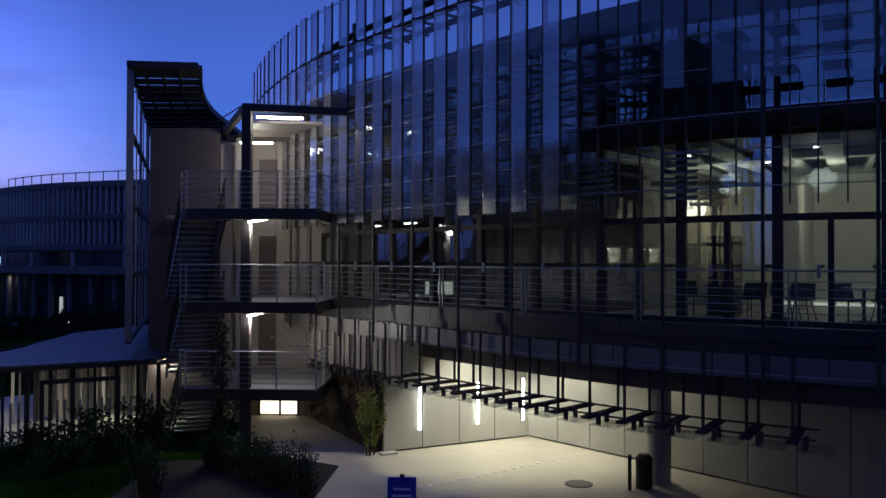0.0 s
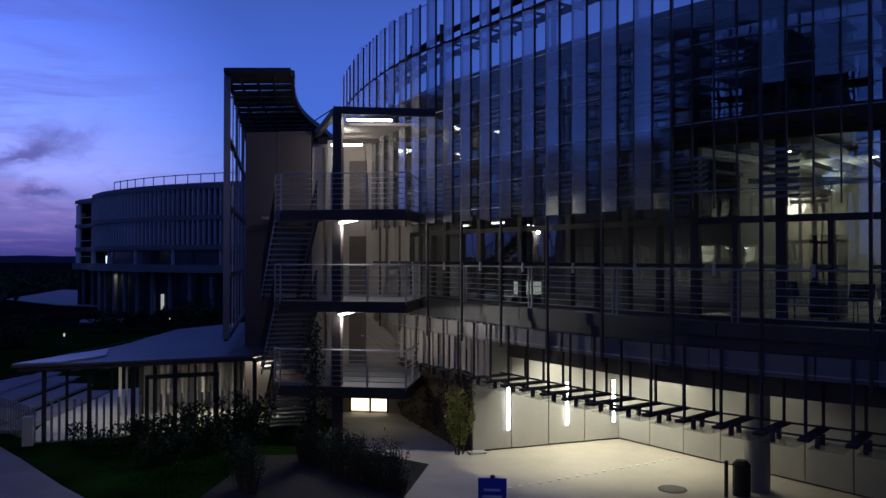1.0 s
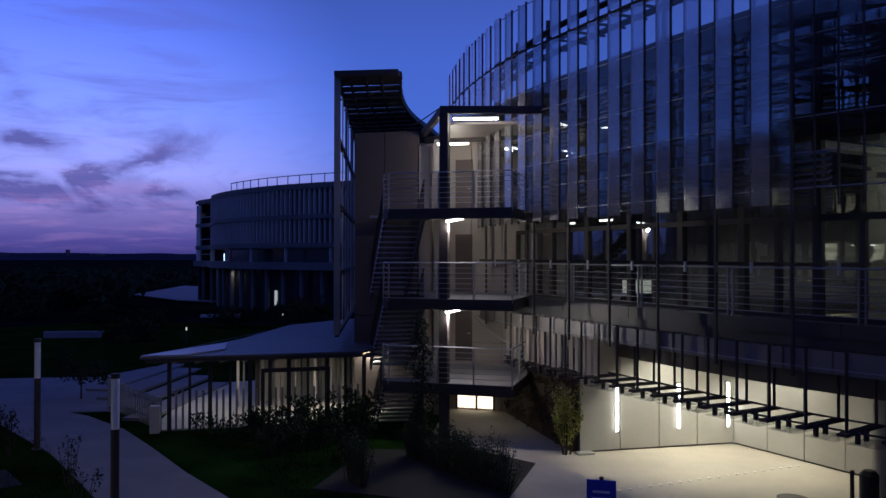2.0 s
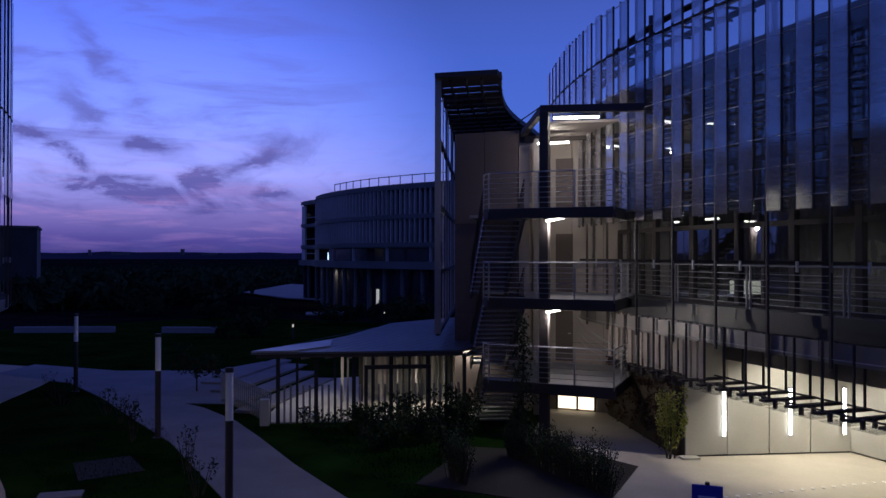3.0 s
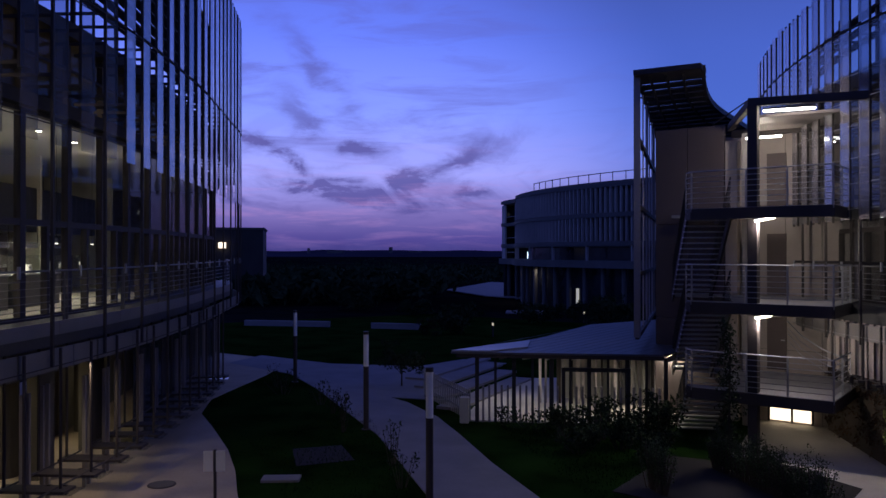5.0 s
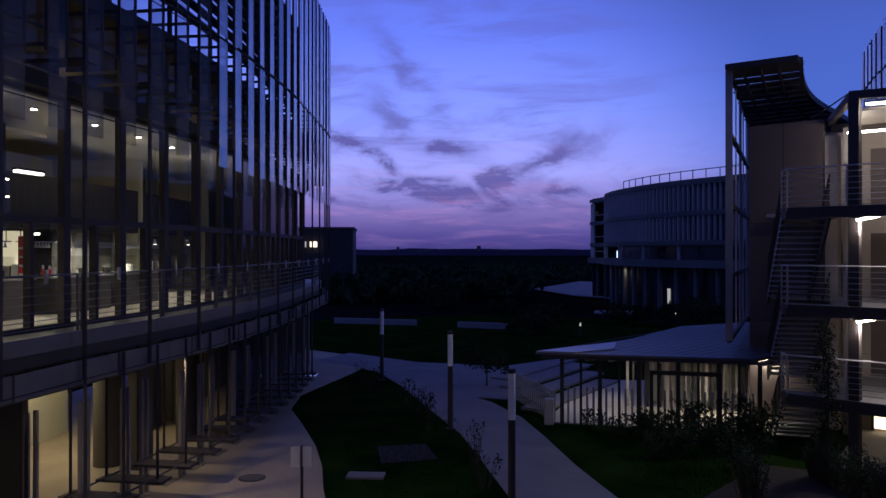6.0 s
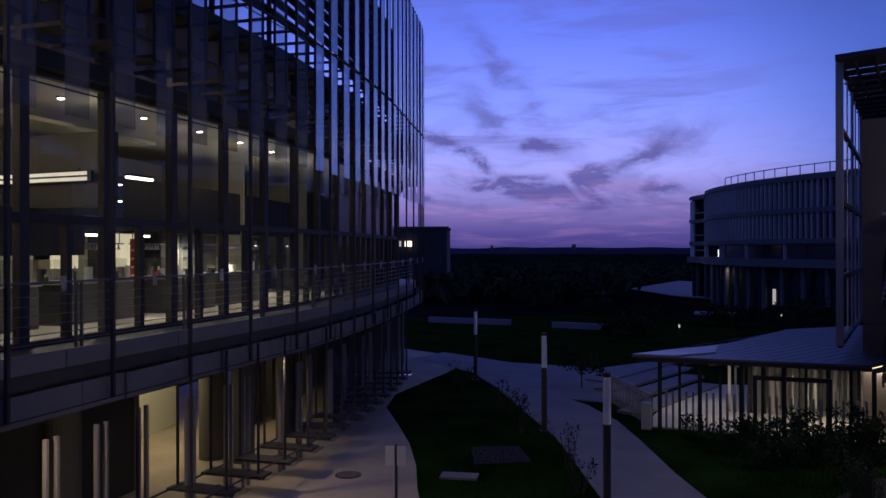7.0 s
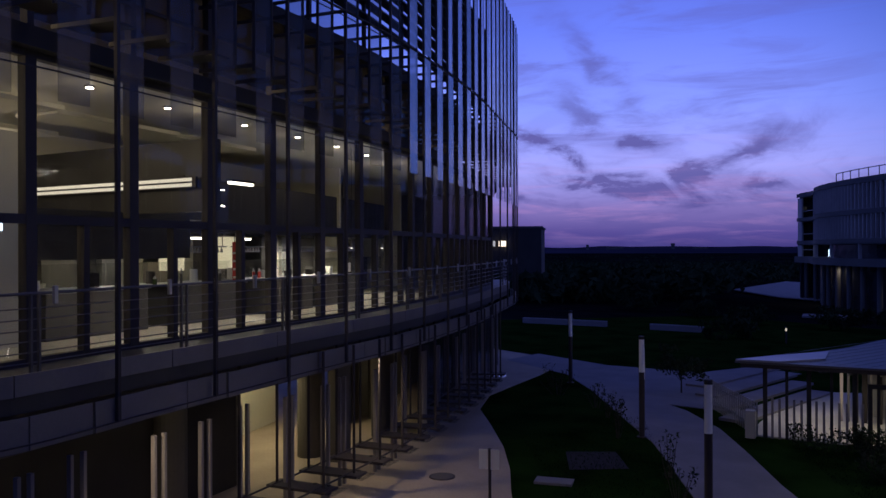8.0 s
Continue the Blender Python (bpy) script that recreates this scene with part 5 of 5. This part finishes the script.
for i in range(30):
    p = Vector((-14.6, 28.2, 0)).lerp(Vector((-8.9, 31.4, 0)), (i + rl.uniform(-0.25, 0.25)) / 29)
    bm = bmesh.new()
    box(bm, p.x, p.y, 0.03, rl.choice((0.06, 0.1, 0.16)), 0.05, 2.2, 40 + rl.uniform(-15, 25))
    part("louvre", bm, M[rl.choice(("farfin", "post", "panel", "steel"))], gh)
bm = bmesh.new()
prism(bm, [(-15.2, 23.9), (-9.2, 27.4), (-9, 33), (-14.8, 36), (-18.0, 33), (-16.6, 27)], 0.0, 0.04)
part("deck", bm, M["court"], gh)
# Bands of light through the rafters, built as pale raised strips.
for i in range(4):
    x, y = -21.9 + 1.75 * i, 29.6 - 1.5 * i
    bm = bmesh.new()
    bar(bm, (x, y, 0.06), (x - 1.5, y + 7.5, 0.06), 0.95, 0.1)
    part("low_tread", bm, M["pave"], gh, "pale strip on the ground standing in for a band of light")
# Unseen lamp added at the roof edge to brighten these strips.
lamp("eave_fill", (-15.15, 28.4, 2.2), 45, (1.0, 0.93, 0.8), 150, 0.03, (0, 55, 0))
# Sky sheen at the roof's tip, put in as a paler sheet.
bm = bmesh.new()
prism(bm, [(-15.1, 23.25), (-14.0, 23.9), (-13.6, 25.6), (-14.6, 27.4), (-14.93, 25.2)], 2.425, 2.47)
part("roof_tip", bm, M["galv"], rf, "pale sheet added on the roof's tip for its sky sheen")
for k in (0.48, 0.82):
    p = F0.lerp(F1, k)
    bm = bmesh.new()
    box(bm, p.x - 0.05, p.y - 0.1, 0.02, 0.12, 0.12, 1.86, 31, bevel=0.008)
    part("portal_post", bm, M["black"], gh)
p, q = F0.lerp(F1, 0.48), F0.lerp(F1, 0.82)
bm = bmesh.new()
bar(bm, (p.x - 0.1, p.y - 0.13, 1.84), (q.x, q.y - 0.07, 1.84), 0.13, 0.13)
part("portal_beam", bm, M["black"], gh)
for x, y, wt in ((-14.3, 26.8, 55), (-11.8, 28.0, 90), (-10.0, 29.2, 110)):
    lamp("pavilion_lamp", (x, y, 2.2), wt, (1.0, 0.93, 0.8), 165)
# picket fence running on from the pavilion
pf = thing("picket_fence", (-17, 25, 0), "low pale picket fence with a gate post", "fence")
for i in range(26):
    p = Vector((-14.9, 24.0, 0)).lerp(Vector((-19.2, 26.9, 0)), i / 25)
    bm = bmesh.new()
    box(bm, p.x, p.y, 0.02, 0.06, 0.03, 1.05, -34)
    part("picket", bm, M["galv"], pf)
for z in (0.3, 0.85):
    bm = bmesh.new()
    bar(bm, (-14.9, 24.04, z), (-19.2, 26.94, z), 0.03, 0.06)
    part("fence_rail", bm, M["galv"], pf)
bm = bmesh.new()
box(bm, -14.9, 23.7, 0.02, 0.3, 0.3, 0.85, 30, bevel=0.02)
solid("gate_pillar", bm, M["panel"], "short pale square pillar at the fence end", "pillar")

# ---------------------------------------------------------------- far office building
FAR = Line([(-55.4, 88.3), (-51.3, 85.0), (-46.5, 78.5), (-37, 72), (-25, 68.5), (-10, 68)])
fb = thing("far_office_building", (-45, 85, 0), "long curved office building with pale fins far across the lawn", "building")
FL = FAR.length
for z0, z1, off in ((11.7, 12.3, 0), (8.9, 9.35, 0), (6.2, 6.7, -0.2), (4.2, 4.9, -0.6)):
    bm = bmesh.new()
    strip(bm, FAR, 0, FL, off, 14, z0, z1, 1.5)
    part("floor_slab" if z1 < 12 else "roof", bm, M["far"], fb)
bm = bmesh.new()
strip(bm, FAR, 0, FL, 1.2, 1.5, 0, 11.8, 1.5)
part("glazing", bm, M["farglass"], fb)
for k_, s in enumerate(np.arange(5.3, FL, 0.62)):
    p = FAR.at(float(s), -0.1)
    bm = bmesh.new()
    box(bm, p.x, p.y, 6.7 if k_ % 9 else 4.9, 0.09, 0.3, 5.5 if k_ % 9 else 7.3, FAR.turn(float(s)))
    part("fin", bm, M["farfin"], fb)
bm = bmesh.new()
bar(bm, FAR.at(0.1, 0.05, 5.9), FAR.at(0.1, 13.9, 5.9), 0.3, 11.8)
part("end_glazing", bm, M["farglass"], fb)
for s in np.arange(0.5, FL, 2.6):
    p = FAR.at(float(s), 0.6)
    bm = bmesh.new()
    rod(bm, (p.x, p.y, -0.5), (p.x, p.y, 4.2), 0.24, 12)
    part("column", bm, M["far"], fb)
for k_, (z0, h_) in enumerate(((9.35, 2.3), (6.7, 2.2), (4.9, 1.3))):
    for s in (0.5, 5.0):
        p = FAR.at(s, -0.05)
        bm = bmesh.new()
        box(bm, p.x, p.y, z0, 1.2 if s < 4 else 0.4, 0.2, h_, FAR.turn(s))
        part("end_wall", bm, M["farfin"], fb)
    bm = bmesh.new()
    strip(bm, FAR, 1.1, 4.8, -0.08, -0.02, z0 + 0.75, z0 + 0.82, 1.5)
    part("balcony_rail", bm, M["farfin"], fb)
for z in (11.75, 8.95, 6.3):
    bm = bmesh.new()
    strip(bm, FAR, 0, FL, -0.32, -0.26, z, z + 0.42, 1.5)
    part("slab_band", bm, M["far"], fb)
for s in np.arange(16, FL, 1.6):
    p = FAR.at(float(s), 0.5)
    bm = bmesh.new()
    box(bm, p.x, p.y, 12.3, 0.06, 0.06, 0.9)
    part("roof_post", bm, M["far"], fb)
bm = bmesh.new()
strip(bm, FAR, 16, FL, 0.47, 0.53, 13.1, 13.18, 1.5)
part("roof_rail", bm, M["farfin"], fb)
rng = random.Random(3)
for s, z, w_, h_, key in ((7.6, 4.95, 0.6, 0.8, "screenlit"), (2.0, 10.4, 0.4, 0.4, "dimlit"), (3.0, 10.4, 0.4, 0.4, "dimlit"), (24.6, 0.6, 0.4, 1.5, "dimlit"), (9.0, 2.4, 0.25, 1.0, "dimlit"), (10.2, 0.9, 0.25, 2.6, "dimlit"), (12.0, 5.0, 0.25, 0.6, "dimlit")):
    p = FAR.at(s, 1.15)
    bm = bmesh.new()
    box(bm, p.x, p.y, z, w_, 0.06, h_, FAR.turn(s))
    part("lit_window", bm, M[key], fb)
lamp("far_lobby_lamp", FAR.at(9.5, 0.7, 4.1), 90, NEUTRAL)
lamp("far_lobby_lamp", FAR.at(17, 0.7, 4.1), 60, NEUTRAL)

# dark block beyond the left-hand house
db = thing("far_block", (-82, 70, 0), "plain dark flat-roofed block with one lit window", "building")
bm = bmesh.new()
box(bm, -85.9, 66.4, -1, 13, 12, 9.5, 48, bevel=0.05)
part("wall", bm, M["near_black"], db)
bm = bmesh.new()
box(bm, -85.9, 66.4, 8.5, 13.3, 12.3, 0.25, 48)
part("roof", bm, M["far"], db)
for d, w_ in ((0.6, 0.9), (2.6, 2.2)):
    bm = bmesh.new()
    box(bm, -79.6 - 0.669 * d, 63.7 - 0.743 * d, 6.2, w_, 0.1, 0.7, 48)
    part("lit_window", bm, M["winlit" if w_ < 1 else "dimlit"], db)

# low pale retaining walls, pads and tiny towers on the skyline
for name, x0, y0, x1, y1, h_ in (("garden_wall", -49.4, 42.2, -43.2, 45.3, 0.45), ("garden_wall", -39.9, 46.4, -36.3, 47.8, 0.45)):
    bm = bmesh.new()
    bar(bm, (x0, y0, 0.2), (x1, y1, 0.2), 0.3, h_, bevel=0.02)
    solid(name, bm, M["pave"], "low pale garden wall across the lawn", "wall", "garden walls")
flat("pavement_far", [(-72, 98), (-84, 128), (-60, 118), (-47, 92), (-43, 84), (-58, 88)], 0.06, M["pave"], "pale paved forecourt in the distance", "pavement")
flat("pavement_mid", [(-41.5, 67.5), (-37.8, 69.8), (-36.0, 66.8), (-40.0, 65)], 0.06, M["pave"], "pale paved strip before the far building", "pavement")
for x, y, w_, h_ in ((-1972, 2261, 14, 24), (-2190, 2050, 9, 20), (-2120, 2120, 60, 11), (-1900, 2320, 50, 10)):
    bm = bmesh.new()
    box(bm, x, y, -10, w_, 12, h_ + 10, 41)
    solid("skyline_block", bm, M["far"], "tiny dark block on the far skyline", "building", "skyline blocks")


# ---------------------------------------------------------------- lamps, signs and slabs outdoors
def path_lamp(x, y, high=3.17):
    t = thing("path_lamp", (x, y, 0.02), "slim round path lamp with an unlit frosted upper tube", "lamp", "path lamps")
    bm = bmesh.new()
    rod(bm, (x, y, 0.02), (x, y, high - 1.12), 0.085, 16)
    part("pole", bm, M["steel"], t)
    bm = bmesh.new()
    rod(bm, (x, y, high - 1.12), (x, y, high - 0.1), 0.082, 16)
    part("diffuser", bm, M["frost_tube"], t)
    bm = bmesh.new()
    rod(bm, (x, y, high - 0.1), (x, y, high), 0.088, 16)
    part("cap", bm, M["steel"], t)
    bm = bmesh.new()
    rod(bm, (x, y, 0.02), (x, y, 0.05), 0.15, 16)
    part("base_plate", bm, M["steel"], t)


for x, y in ((-10.22, 15.9), (-16.8, 20.93), (-25.65, 25.92)):
    path_lamp(x, y)
path_lamp(-17.6, 21.8, 2.75)

for x, y in ((-29.3, 46.9), (-29.2, 59.9)):
    t = thing("garden_light", (x, y, 0), "short bollard with a small warm lit head", "light", "garden lights")
    bm = bmesh.new()
    rod(bm, (x, y, 0), (x, y, 0.75), 0.06, 10)
    part("post", bm, M["steel"], t)
    bm = bmesh.new()
    rod(bm, (x, y, 0.75), (x, y, 0.95), 0.055, 10)
    part("lens", bm, M["drum"], t)
    bm = bmesh.new()
    rod(bm, (x, y, 0.95), (x, y, 1.0), 0.075, 10)
    part("cap", bm, M["steel"], t)
t = thing("entrance_sign", (-0.7, 16.75, 0), "blue panel sign on two short posts with pale unreadable lines", "sign")
bm = bmesh.new()
box(bm, -0.62, 16.75, 0.55, 0.52, 0.04, 1.0, 3, bevel=0.012)
part("panel", bm, M["blue"], t)
for x in (-0.82, -0.42):
    bm = bmesh.new()
    box(bm, x, 16.79, 0.02, 0.04, 0.04, 1.5, 3)
    part("post", bm, M["steel"], t)
for i, w_ in enumerate((0.3, 0.36, 0.26)):
    bm = bmesh.new()
    box(bm, -0.62, 16.722, 1.32 - 0.12 * i, w_, 0.012, 0.04, 3)
    part("text_bar", bm, M["signlite"], t)
bm = bmesh.new()
rod(bm, (-0.62, 16.77, 1.55), (-0.62, 16.77, 1.6), 0.04, 8)
part("top_knob", bm, M["black"], t)

t = thing("twin_sign", (-14.0, 13.05, 0), "two bare metal sign plates on one dark pole", "sign")
bm = bmesh.new()
rod(bm, (-14.02, 13.04, 0.02), (-14.02, 13.04, 1.34), 0.035, 10)
part("pole", bm, M["steel"], t)
for d in (-0.135, 0.135):
    bm = bmesh.new()
    box(bm, -14.02 + d * 0.72, 13.02 + d * 0.69, 0.86, 0.2, 0.02, 0.46, 44, bevel=0.006)
    part("plate", bm, M["signback"], t)
bm = bmesh.new()
box(bm, -14.65, 15.5, 0.0, 0.95, 0.5, 0.07, 40, bevel=0.015)
solid("ground_slab", bm, M["pave"], "pale stone slab lying flat in the lawn", "slab")
flat("mulch_bed", [(-16.8, 17.8), (-15.3, 16.6), (-14.5, 18.0), (-16.0, 19.0)], 0.012, M["mulch"], "dark planting bed in the lawn", "bed")


# ---------------------------------------------------------------- planting
def shrub(name, x, y, high, wide, n, size, mat, label, seed, stems=7, group="", category="shrub"):
    r = random.Random(seed)
    t = thing(name, (x, y, 0), label, category, group)
    bm = bmesh.new()
    tips = []
    for _ in range(stems):
        a, d = r.uniform(0, 6.28), r.uniform(0.2, 1) * wide
        tip = Vector((x + d * math.cos(a), y + d * math.sin(a), high * r.uniform(0.6, 0.97)))
        rod(bm, (x + d * 0.3 * math.cos(a), y + d * 0.3 * math.sin(a), 0.0), tip, 0.014, 5, 0.005)
        tips.append(tip)
    tagged(part("stalk", bm, M["bark"], t), kind="stuff")
    bm = bmesh.new()
    for tip in tips:
        for k in (0.4, 0.65, 0.85, 1.0):
            c = Vector((x, y, 0)).lerp(tip, k) + Vector((r.uniform(-0.08, 0.08), r.uniform(-0.08, 0.08), 0))
            leaves(bm, r, c, (wide * 0.3, wide * 0.3, high * 0.13), max(3, n // (stems * 4)), size * r.uniform(0.8, 1.2))
    tagged(part("foliage", bm, mat, t), kind="stuff")
    return t


rng = random.Random(11)
for i in range(24):
    x, y = -7.0 + 4.0 * ((i * 0.618) % 1.0), 20.0 + 3.2 * ((i * 0.382 + 0.13) % 1.0)
    shrub("bamboo_clump", x, y, rng.uniform(0.8, 1.35), 0.34, 620, 0.06, M["leaf"], "feathery upright bamboo clump in a dark bed", 20 + i, 14, "bamboo clumps", "bamboo")
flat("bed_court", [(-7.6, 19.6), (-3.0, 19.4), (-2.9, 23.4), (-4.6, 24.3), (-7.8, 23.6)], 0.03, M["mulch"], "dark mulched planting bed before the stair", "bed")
# slender climbing tree before the landings
t = thing("column_tree", (-6.05, 23.3, 0), "tall slender dark tree close to the stair landings", "tree")
bm = bmesh.new()
rod(bm, (-6.05, 23.3, 0), (-6.0, 23.3, 3.6), 0.05, 8, 0.015)
for i in range(26):
    z = 0.6 + i * 0.12
    a = i * 2.4
    rod(bm, (-6.03, 23.3, z), (-6.03 + 0.25 * math.cos(a), 23.3 + 0.25 * math.sin(a), z + 0.18), 0.012, 5, 0.004)
part("trunk", bm, M["bark"], t)
bm = bmesh.new()
rr = random.Random(5)
for i in range(70):
    z = 0.5 + 3.4 * (i / 70)
    wd = 0.30 * (1.15 - 0.5 * z / 4)
    leaves(bm, rr, (-6.03 + rr.uniform(-0.14, 0.14), 23.3 + rr.uniform(-0.14, 0.14), z), (wd, wd, 0.14), 16, 0.11)
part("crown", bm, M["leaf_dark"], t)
shrub("wall_shrub", -2.25, 24.6, 1.85, 0.42, 1500, 0.11, M["leaf_lit"], "yellow-green leafy shrub with court light put into its leaf colour", 77, 12)
# vine-covered wall beside it
t = thing("wall_vine", (-3.4, 27.5, 0), "low wall grown over with brown vines", "wall", kind="structure")
bm = bmesh.new()
bar(bm, (-2.05, 25.0, 1.15), (-4.9, 30.0, 1.15), 0.25, 2.3)
part("core", bm, M["vine"], t)
bm = bmesh.new()
rr = random.Random(9)
for i in range(170):
    k, z = rr.random(), rr.uniform(0.1, 2.3)
    leaves(bm, rr, (-2.2 - 2.85 * k, 24.95 + 5.0 * k, z), (0.14, 0.2, 0.2), 10, 0.12)
part("vine_cover", bm, M["vineleaf"], t)
for i, (x, y, h, w_) in enumerate(((-10.2, 24.2, 1.3, 0.7), (-9.2, 23.6, 1.2, 0.8), (-8.4, 24.4, 1.5, 0.8), (-11.3, 24.0, 0.9, 0.6), (-8.9, 25.4, 1.4, 0.7), (-7.9, 22.6, 1.0, 0.8), (-9.9, 22.4, 0.8, 0.7))):
    shrub("dark_shrub", x, y, h, w_, 900, 0.13, M["leaf_dark"], "dark leafy shrub before the gate pavilion", 40 + i, 12, "garden shrubs")
for i, (x, y, h, w_) in enumerate(((-17.2, 20.3, 1.1, 0.35), (-18.4, 21.6, 1.0, 0.4), (-19.6, 22.2, 0.9, 0.4), (-13.3, 18.2, 1.2, 0.3), (-11.8, 16.8, 0.9, 0.4), (-21.0, 23.0, 0.9, 0.5), (-25.2, 24.6, 1.0, 0.7), (-23.8, 23.6, 0.8, 0.8))):
    shrub("sparse_shrub", x, y, h, w_, 130, 0.1, M["leaf_dark"], "thin sparse shrub on the lawn's edge", 60 + i, 6, "path shrubs")


def tree(x, y, high, wide, seed, z0=0.0, leaf=0.28, n=46, per=26):
    r = random.Random(seed)
    t = thing("tree", (x, y, z0), "dark round-crowned garden tree at dusk", "tree", "garden trees")
    bm = bmesh.new()
    rod(bm, (x, y, z0), (x, y, z0 + high * 0.55), 0.09 * high / 4, 8, 0.04 * high / 4)
    ends = []
    for i in range(9):
        a, e = r.uniform(0, 6.28), r.uniform(0.5, 0.95)
        q = Vector((x + wide * 0.7 * math.cos(a), y + wide * 0.7 * math.sin(a), z0 + high * e))
        rod(bm, (x, y, z0 + high * r.uniform(0.25, 0.5)), q, 0.03 * high / 4, 6, 0.008)
        ends.append(q)
    part("trunk", bm, M["bark"], t)
    bm = bmesh.new()
    for i in range(n):
        q = ends[i % 9] + Vector((r.uniform(-1, 1), r.uniform(-1, 1), r.uniform(-0.7, 0.7))) * wide * 0.42
        leaves(bm, r, q, (wide * 0.24, wide * 0.24, wide * 0.18), per, leaf)
    part("crown", bm, M["leaf_dark"], t)


for i, (x, y, h, w_) in enumerate(((-21.3, 28.0, 1.7, 1.0), (-28, 58, 1.9, 1.7), (-31.5, 57, 1.3, 1.6), (-24, 55, 2.2, 1.8), (-45, 58, 1.0, 1.6), (-54, 60, 1.4, 1.9), (-22, 50, 2.2, 1.7), (-33, 46, 1.0, 1.4), (-62, 68, 1.8, 2.2), (-38, 55, 1.1, 1.6))):
    tree(x, y, h, w_, 100 + i, leaf=0.16 if i == 0 else 0.3)
bm = bmesh.new()
rr = random.Random(15)
for i in range(150):
    p = Vector((-13.6, 23.6, 0)).lerp(Vector((-8.6, 26.3, 0)), rr.random())
    leaves(bm, rr, (p.x + rr.uniform(-0.3, 0.3), p.y + rr.uniform(-0.3, 0.3), rr.uniform(0.05, 0.62)), (0.25, 0.25, 0.16), 18, 0.11)
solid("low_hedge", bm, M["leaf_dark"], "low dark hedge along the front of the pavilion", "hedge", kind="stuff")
# far woods
bm = bmesh.new()
rr = random.Random(21)
for i in range(2600):
    a = radians(rr.uniform(14, 76))
    d = 90 / rr.uniform(0.07, 1.0)
    h = rr.uniform(2.0, 4.2) * max(1.0, d / 600)
    x, y = -d * math.sin(a), d * math.cos(a)
    if -62 < x < 0 and y < 112 or -90 < x < 0 and math.hypot(x, y) < 165 and -x < y * 0.76:
        continue
    g = -min(9, max(0, (math.hypot(x, y) - 100) * 0.012))
    leaves(bm, rr, (x, y, g + h * 0.4), (h * 1.3, h * 1.3, h * 0.42), 16, h * 0.5)
solid("far_woods", bm, M["leaf_dark"], "far dark woods reaching to the low hills", "woods", kind="stuff")
# lawn blades near the path
bm = bmesh.new()
rr = random.Random(31)
for i in range(16000):
    x, y = rr.uniform(-19, -4), rr.uniform(14, 24)
    if abs(y - (22.3 - 0.86 * (x + 14.8)) ) < 2.6 or y < 14.6 - 0.6 * (x + 13.5) and x < -13:
        continue
    if x > -7.6 and y > 19.4 or y < 14.5 - (x + 7) * 0.1 and x > -9:
        continue
    a = rr.uniform(0, 6.28)
    h = rr.uniform(0.03, 0.09)
    sheet(bm, [(x - 0.012 * math.cos(a), y - 0.012 * math.sin(a), 0), (x + 0.012 * math.cos(a), y + 0.012 * math.sin(a), 0), (x + rr.uniform(-0.03, 0.03), y + rr.uniform(-0.03, 0.03), h)])
solid("lawn_blades", bm, M["grass"], "short dark grass blades of the lawn", "grass", kind="stuff")

# unseen plain block added behind the viewer: closes the court and darkens reflections
bm = bmesh.new()
prism(bm, [(-9.5, -2.2), (24, -2.2), (24, 14), (27, 14), (27, -9), (-9.5, -9)], 0, 12.5)
solid("unseen_link_block", bm, M["core"], "unseen plain block added to darken reflections and close the court", "wall", kind="structure")
